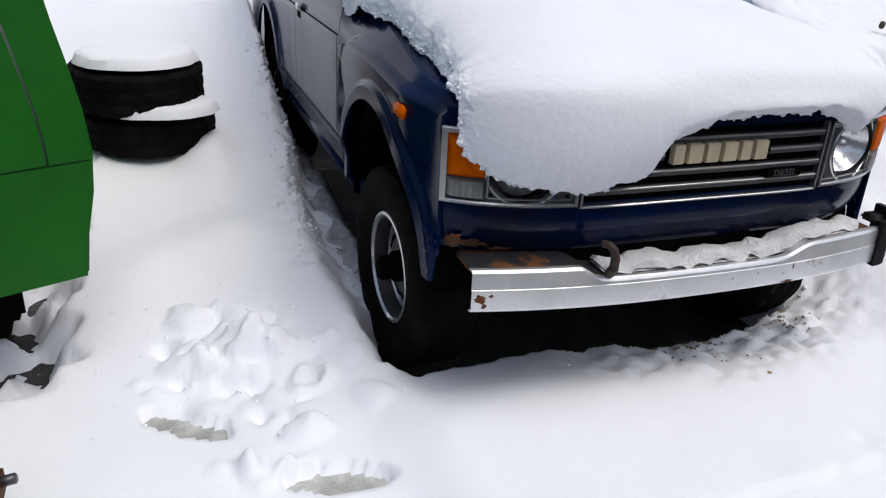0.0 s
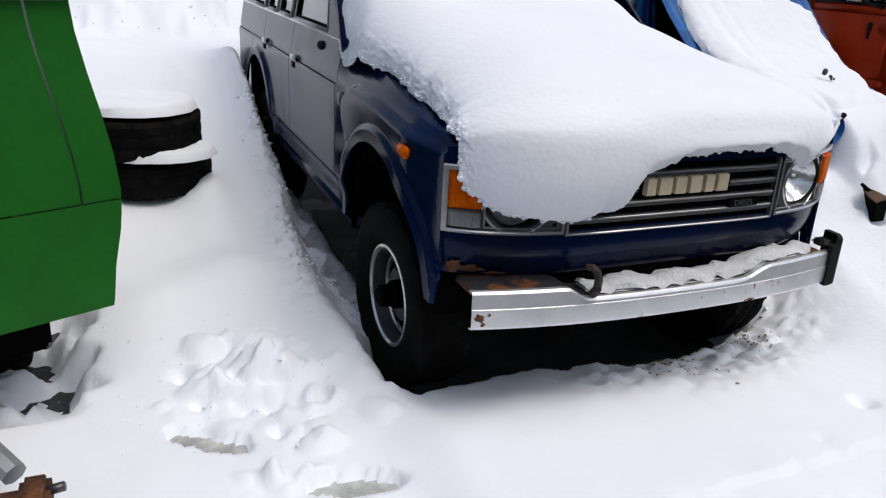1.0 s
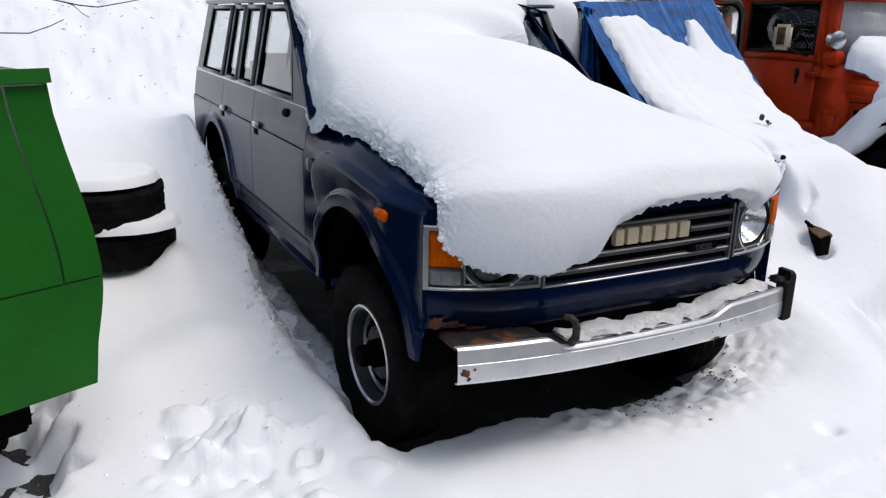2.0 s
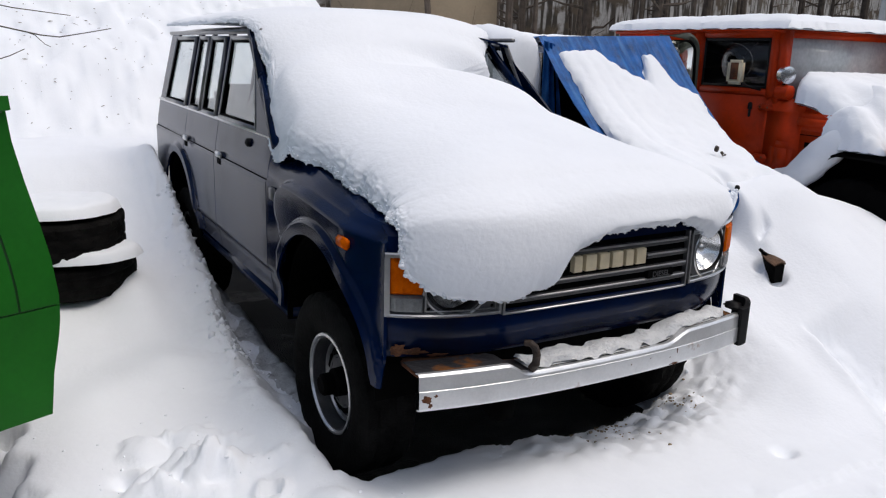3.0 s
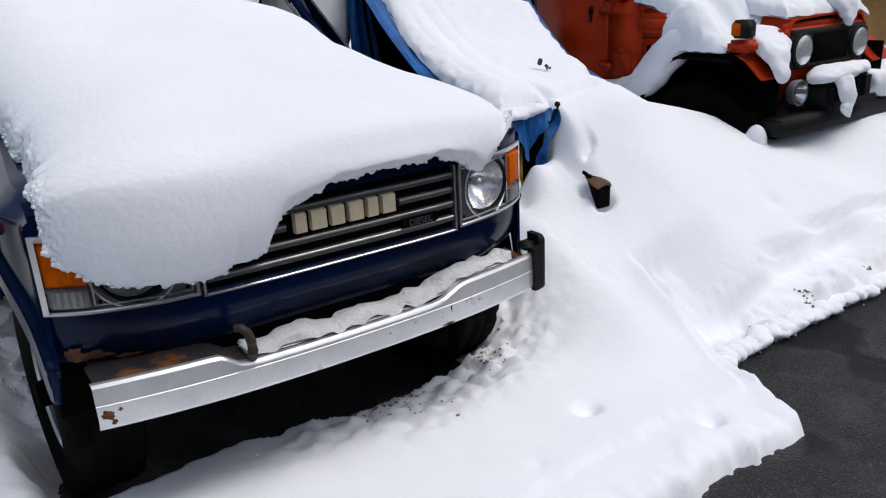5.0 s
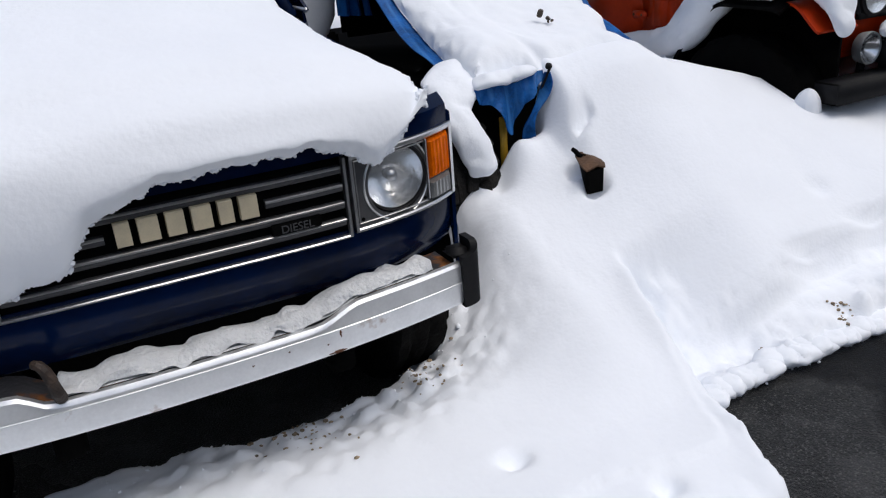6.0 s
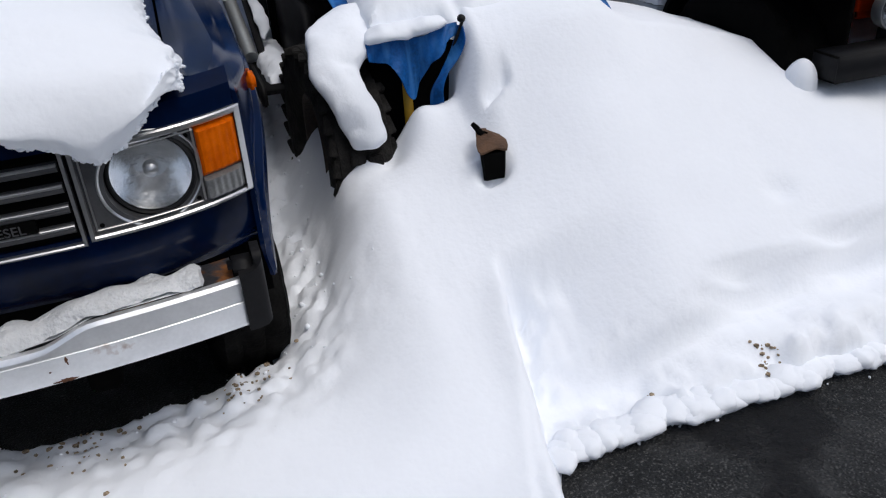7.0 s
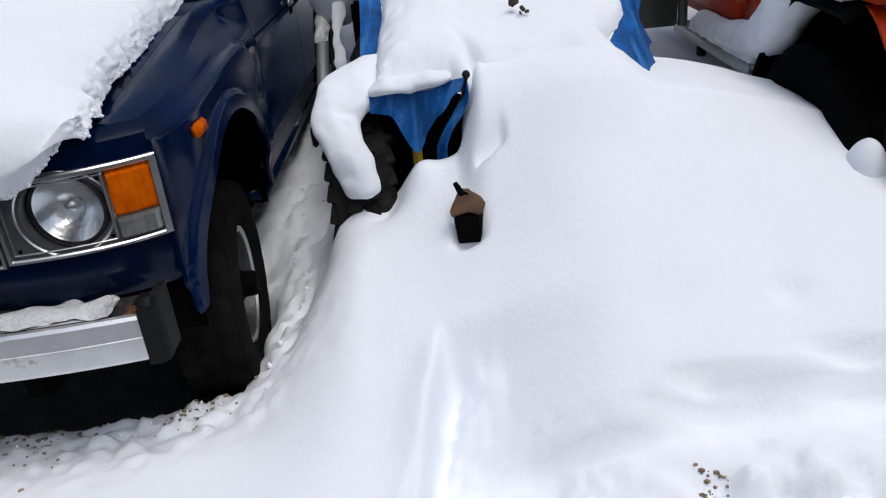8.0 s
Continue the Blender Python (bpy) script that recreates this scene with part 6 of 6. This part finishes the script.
# ---- loose clods of snow ----
def clods():
    rnd = random.Random(11)
    bms = []

    def drop(x, y, r, lift=0.0):
        b = bmesh.new()
        bmesh.ops.create_icosphere(b, subdivisions=1, radius=1)
        for v in b.verts:
            v.co *= rnd.uniform(0.65, 1.2)
        b.transform(Matrix.Translation((x, y, (ground_z(x, y) + lift + r * 0.4 if lift else max(snow_z(x, y), ground_z(x, y)) - r * 0.05))) @ Euler((rnd.uniform(0, 6), rnd.uniform(0, 6), 0)).to_matrix().to_4x4() @ Matrix.Diagonal((r, r * rnd.uniform(0.6, 1), r * rnd.uniform(0.5, 0.9), 1)))
        bms.append(b)

    for _ in range(200):
        x = rnd.uniform(-0.35, 1.05)
        f = 0.20 - 0.30 * max(0, x + 0.1) + 0.30 * max(0, x - 0.2) + 0.40 * max(0, x - 0.45)
        drop(x, f - abs(rnd.gauss(0, 0.16)) + 0.06, min(0.009, 0.002 + rnd.expovariate(500)))
    for _ in range(420):
        y = rnd.uniform(0.9, 3.6)
        drop(-0.92 + rnd.gauss(0, 0.06), y, min(0.020, 0.003 + rnd.expovariate(220)))
    for _ in range(260):
        y = rnd.uniform(1.2, 3.6)
        drop(-1.0 + 0.10 * sm(1.5, 2.7, y) + rnd.gauss(0, 0.03), y, min(0.028, 0.005 + rnd.expovariate(130)))
    for _ in range(90):
        drop(-1.42 + rnd.gauss(0, 0.28), 0.35 + rnd.gauss(0, 0.28), min(0.014, 0.003 + rnd.expovariate(300)))
    for _ in range(120):
        drop(1.02 + rnd.gauss(0, 0.07), rnd.uniform(0.2, 3.2), min(0.018, 0.004 + rnd.expovariate(160)))
    for _ in range(60):
        x = rnd.uniform(1.52, 3.6)
        drop(x, edge_y(x) + 0.01 - abs(rnd.gauss(0, 0.02)), rnd.uniform(0.003, 0.009), 0.001)
    verts, faces = [], []
    for b in bms:
        n = len(verts)
        b.verts.index_update()
        verts += [tuple(v.co) for v in b.verts]
        faces += [tuple(n + v.index for v in f.verts) for f in b.faces]
        b.free()
    me = bpy.data.meshes.new("snow_clods")
    me.from_pydata(verts, [], faces)
    return tagged(finish(new("snow_clods", me), SNOW), "loose crumbs and clods of snow", "snow", kind="stuff")


clods()


def litter():
    rnd = random.Random(12)
    verts, faces = [], []
    for _ in range(2600):
        x, y = rnd.uniform(-7, 3.5), rnd.uniform(5.2, 13)
        z = snow_z(x, y) + 0.012
        l, w, a = 0.004 + min(0.03, rnd.expovariate(140)), rnd.uniform(0.002, 0.006), rnd.uniform(0, 6.3)
        d, e = Vector((math.cos(a), math.sin(a), 0.45 * math.sin(a))) * l, Vector((-math.sin(a), math.cos(a), 0.45 * math.cos(a))) * w
        n = len(verts)
        c = Vector((x, y, z))
        verts += [c - d, c + e, c + d, c - e, c + Vector((0, 0, w))]
        faces += [(n, n + 1, n + 4), (n + 1, n + 2, n + 4), (n + 2, n + 3, n + 4), (n + 3, n, n + 4)]
    me = bpy.data.meshes.new("leaf_litter")
    me.from_pydata(verts, [], faces)
    return tagged(finish(new("leaf_litter", me), BRUSH, False), "dead leaves and twigs scattered on the snowy slope", "litter", kind="stuff")


litter()


# ---- background ----
building = thing("building", "low tan rendered building behind the trees", "building", at=(7.8, 15, 0))
part("wall", box(6.0, 9.0, 14.5, 18, 0, 5.0, 0.02), WALL, building)
part("roof", box(5.6, 9.4, 14.1, 18.4, 5.0, 5.25, 0.03), BARK, building)


def tree(x, y, r, h, seed):
    rnd = random.Random(seed)
    t = thing("tree", "bare leafless tree with a dark trunk", "tree", "bare trees behind the lot", at=(x, y, 0))
    lean = rnd.uniform(-0.05, 0.05)
    pts = [(x + lean * k + 0.06 * rnd.uniform(-1, 1), y, -0.3 + h * k / 6) for k in range(7)]
    part("trunk", tube(pts, r, 8, 0.4), BARK, t)
    for k in range(9):
        z = h * rnd.uniform(0.12, 0.9)
        a = rnd.uniform(0, 2 * math.pi)
        l = rnd.uniform(0.6, 1.9)
        p = Vector((x + lean * 6 * z / h, y, z))
        seg = [p]
        for _ in range(4):
            p = p + Vector((math.cos(a) * l / 4, math.sin(a) * l / 4, rnd.uniform(0.0, 0.3) * l / 2))
            a += rnd.uniform(-0.5, 0.5)
            seg.append(p)
        part("limb", tube(seg, r * 0.28, 5, 0.3), BARK, t)


rt = random.Random(7)
for k in range(34):
    tree(rt.uniform(5, 34), rt.uniform(13, 24), rt.uniform(0.07, 0.22), rt.uniform(6, 10), k)


def brush_stuff():
    rnd = random.Random(3)
    verts, faces = [], []
    for _ in range(5200):
        x, y = rnd.uniform(3.5, 36), rnd.uniform(10.5, 24)
        p = Vector((x, y, rnd.uniform(0.0, 1.2)))
        d = Vector((rnd.uniform(-1, 1), rnd.uniform(-1, 1), rnd.uniform(-0.1, 1.2))).normalized()
        for s in range(3):
            l = rnd.uniform(0.3, 0.8)
            w = 0.012 * (3 - s) / 3 + 0.003
            q = p + d * l
            side = d.cross(Vector((0.3, -1, 0.2))).normalized() * w
            n = len(verts)
            verts += [p - side, p + side, q + side * 0.6, q - side * 0.6]
            faces.append((n, n + 1, n + 2, n + 3))
            p = q
            d = (d + Vector((rnd.uniform(-0.5, 0.5), rnd.uniform(-0.5, 0.5), rnd.uniform(-0.3, 0.3)))).normalized()
    me = bpy.data.meshes.new("brush")
    me.from_pydata(verts, [], faces)
    return tagged(finish(new("brush", me), BRUSH, False), "tangle of bare brown brush and twigs", "brush", kind="stuff")


brush_stuff()
pole = tagged(part("utility_pole", tube([(11.2, 6.0, 0), (11.2, 6.0, 7)], 0.06, 12), GALV), "plain grey metal pole", "pole")
# added out of view behind the camera to darken reflections and low sky light
unseen_backdrop = tagged(part("backdrop", sheet(lambda u, v: (2 - 34 * math.cos(math.pi * u), 4 - 30 * math.sin(math.pi * u), -1 + (8 + 2 * nz(u * 40, 0, 1, 5)) * v), 100, 6, 0.1), FAR_WOODS), "unseen dark backdrop across the road, added to darken reflections", "woods", kind="structure")
far_woods = tagged(part("backdrop", sheet(lambda u, v: (-30 + 100 * u, 30 + 6 * math.sin(u * 9), -1 + 9 * v + 1.5 * nz(u * 60, 0, 1, 3) * v), 120, 6, 0.1), FAR_WOODS), "dark wooded slope in the distance", "woods", kind="structure")

# sapling whose twigs hang before the hillside
sapling = thing("sapling", "thin bare sapling with long drooping twigs", "sapling", at=(-3.0, 3.2, 0.5))
part("stem", tube([(-3.0, 3.2, 0.3), (-2.95, 3.15, 1.1), (-2.8, 3.1, 1.8), (-2.6, 3.05, 2.3)], 0.016, 7, 0.6), BARK, sapling)
part("twig", tube([(-2.72, 3.08, 2.02), (-2.35, 3.0, 1.98), (-1.95, 3.0, 1.84), (-1.67, 3.0, 1.782), (-1.57, 3.0, 1.774), (-1.43, 3.0, 1.802), (-1.28, 3.0, 1.834)], 0.006, 6, 0.45), BARK, sapling)
part("twig", tube([(-1.75, 3.0, 1.80), (-1.699, 3.0, 1.78), (-1.653, 3.0, 1.732), (-1.62, 3.0, 1.715)], 0.003, 5, 0.6), BARK, sapling)
part("twig", tube([(-2.85, 3.11, 1.7), (-2.3, 3.0, 1.62), (-1.95, 3.0, 1.62), (-1.84, 3.0, 1.66), (-1.76, 3.0, 1.70)], 0.005, 6, 0.5), BARK, sapling)
part("twig", tube([(-2.66, 3.06, 2.15), (-2.2, 3.0, 2.0), (-1.8, 3.0, 1.93), (-1.5, 3.0, 1.90)], 0.005, 6, 0.5), BARK, sapling)
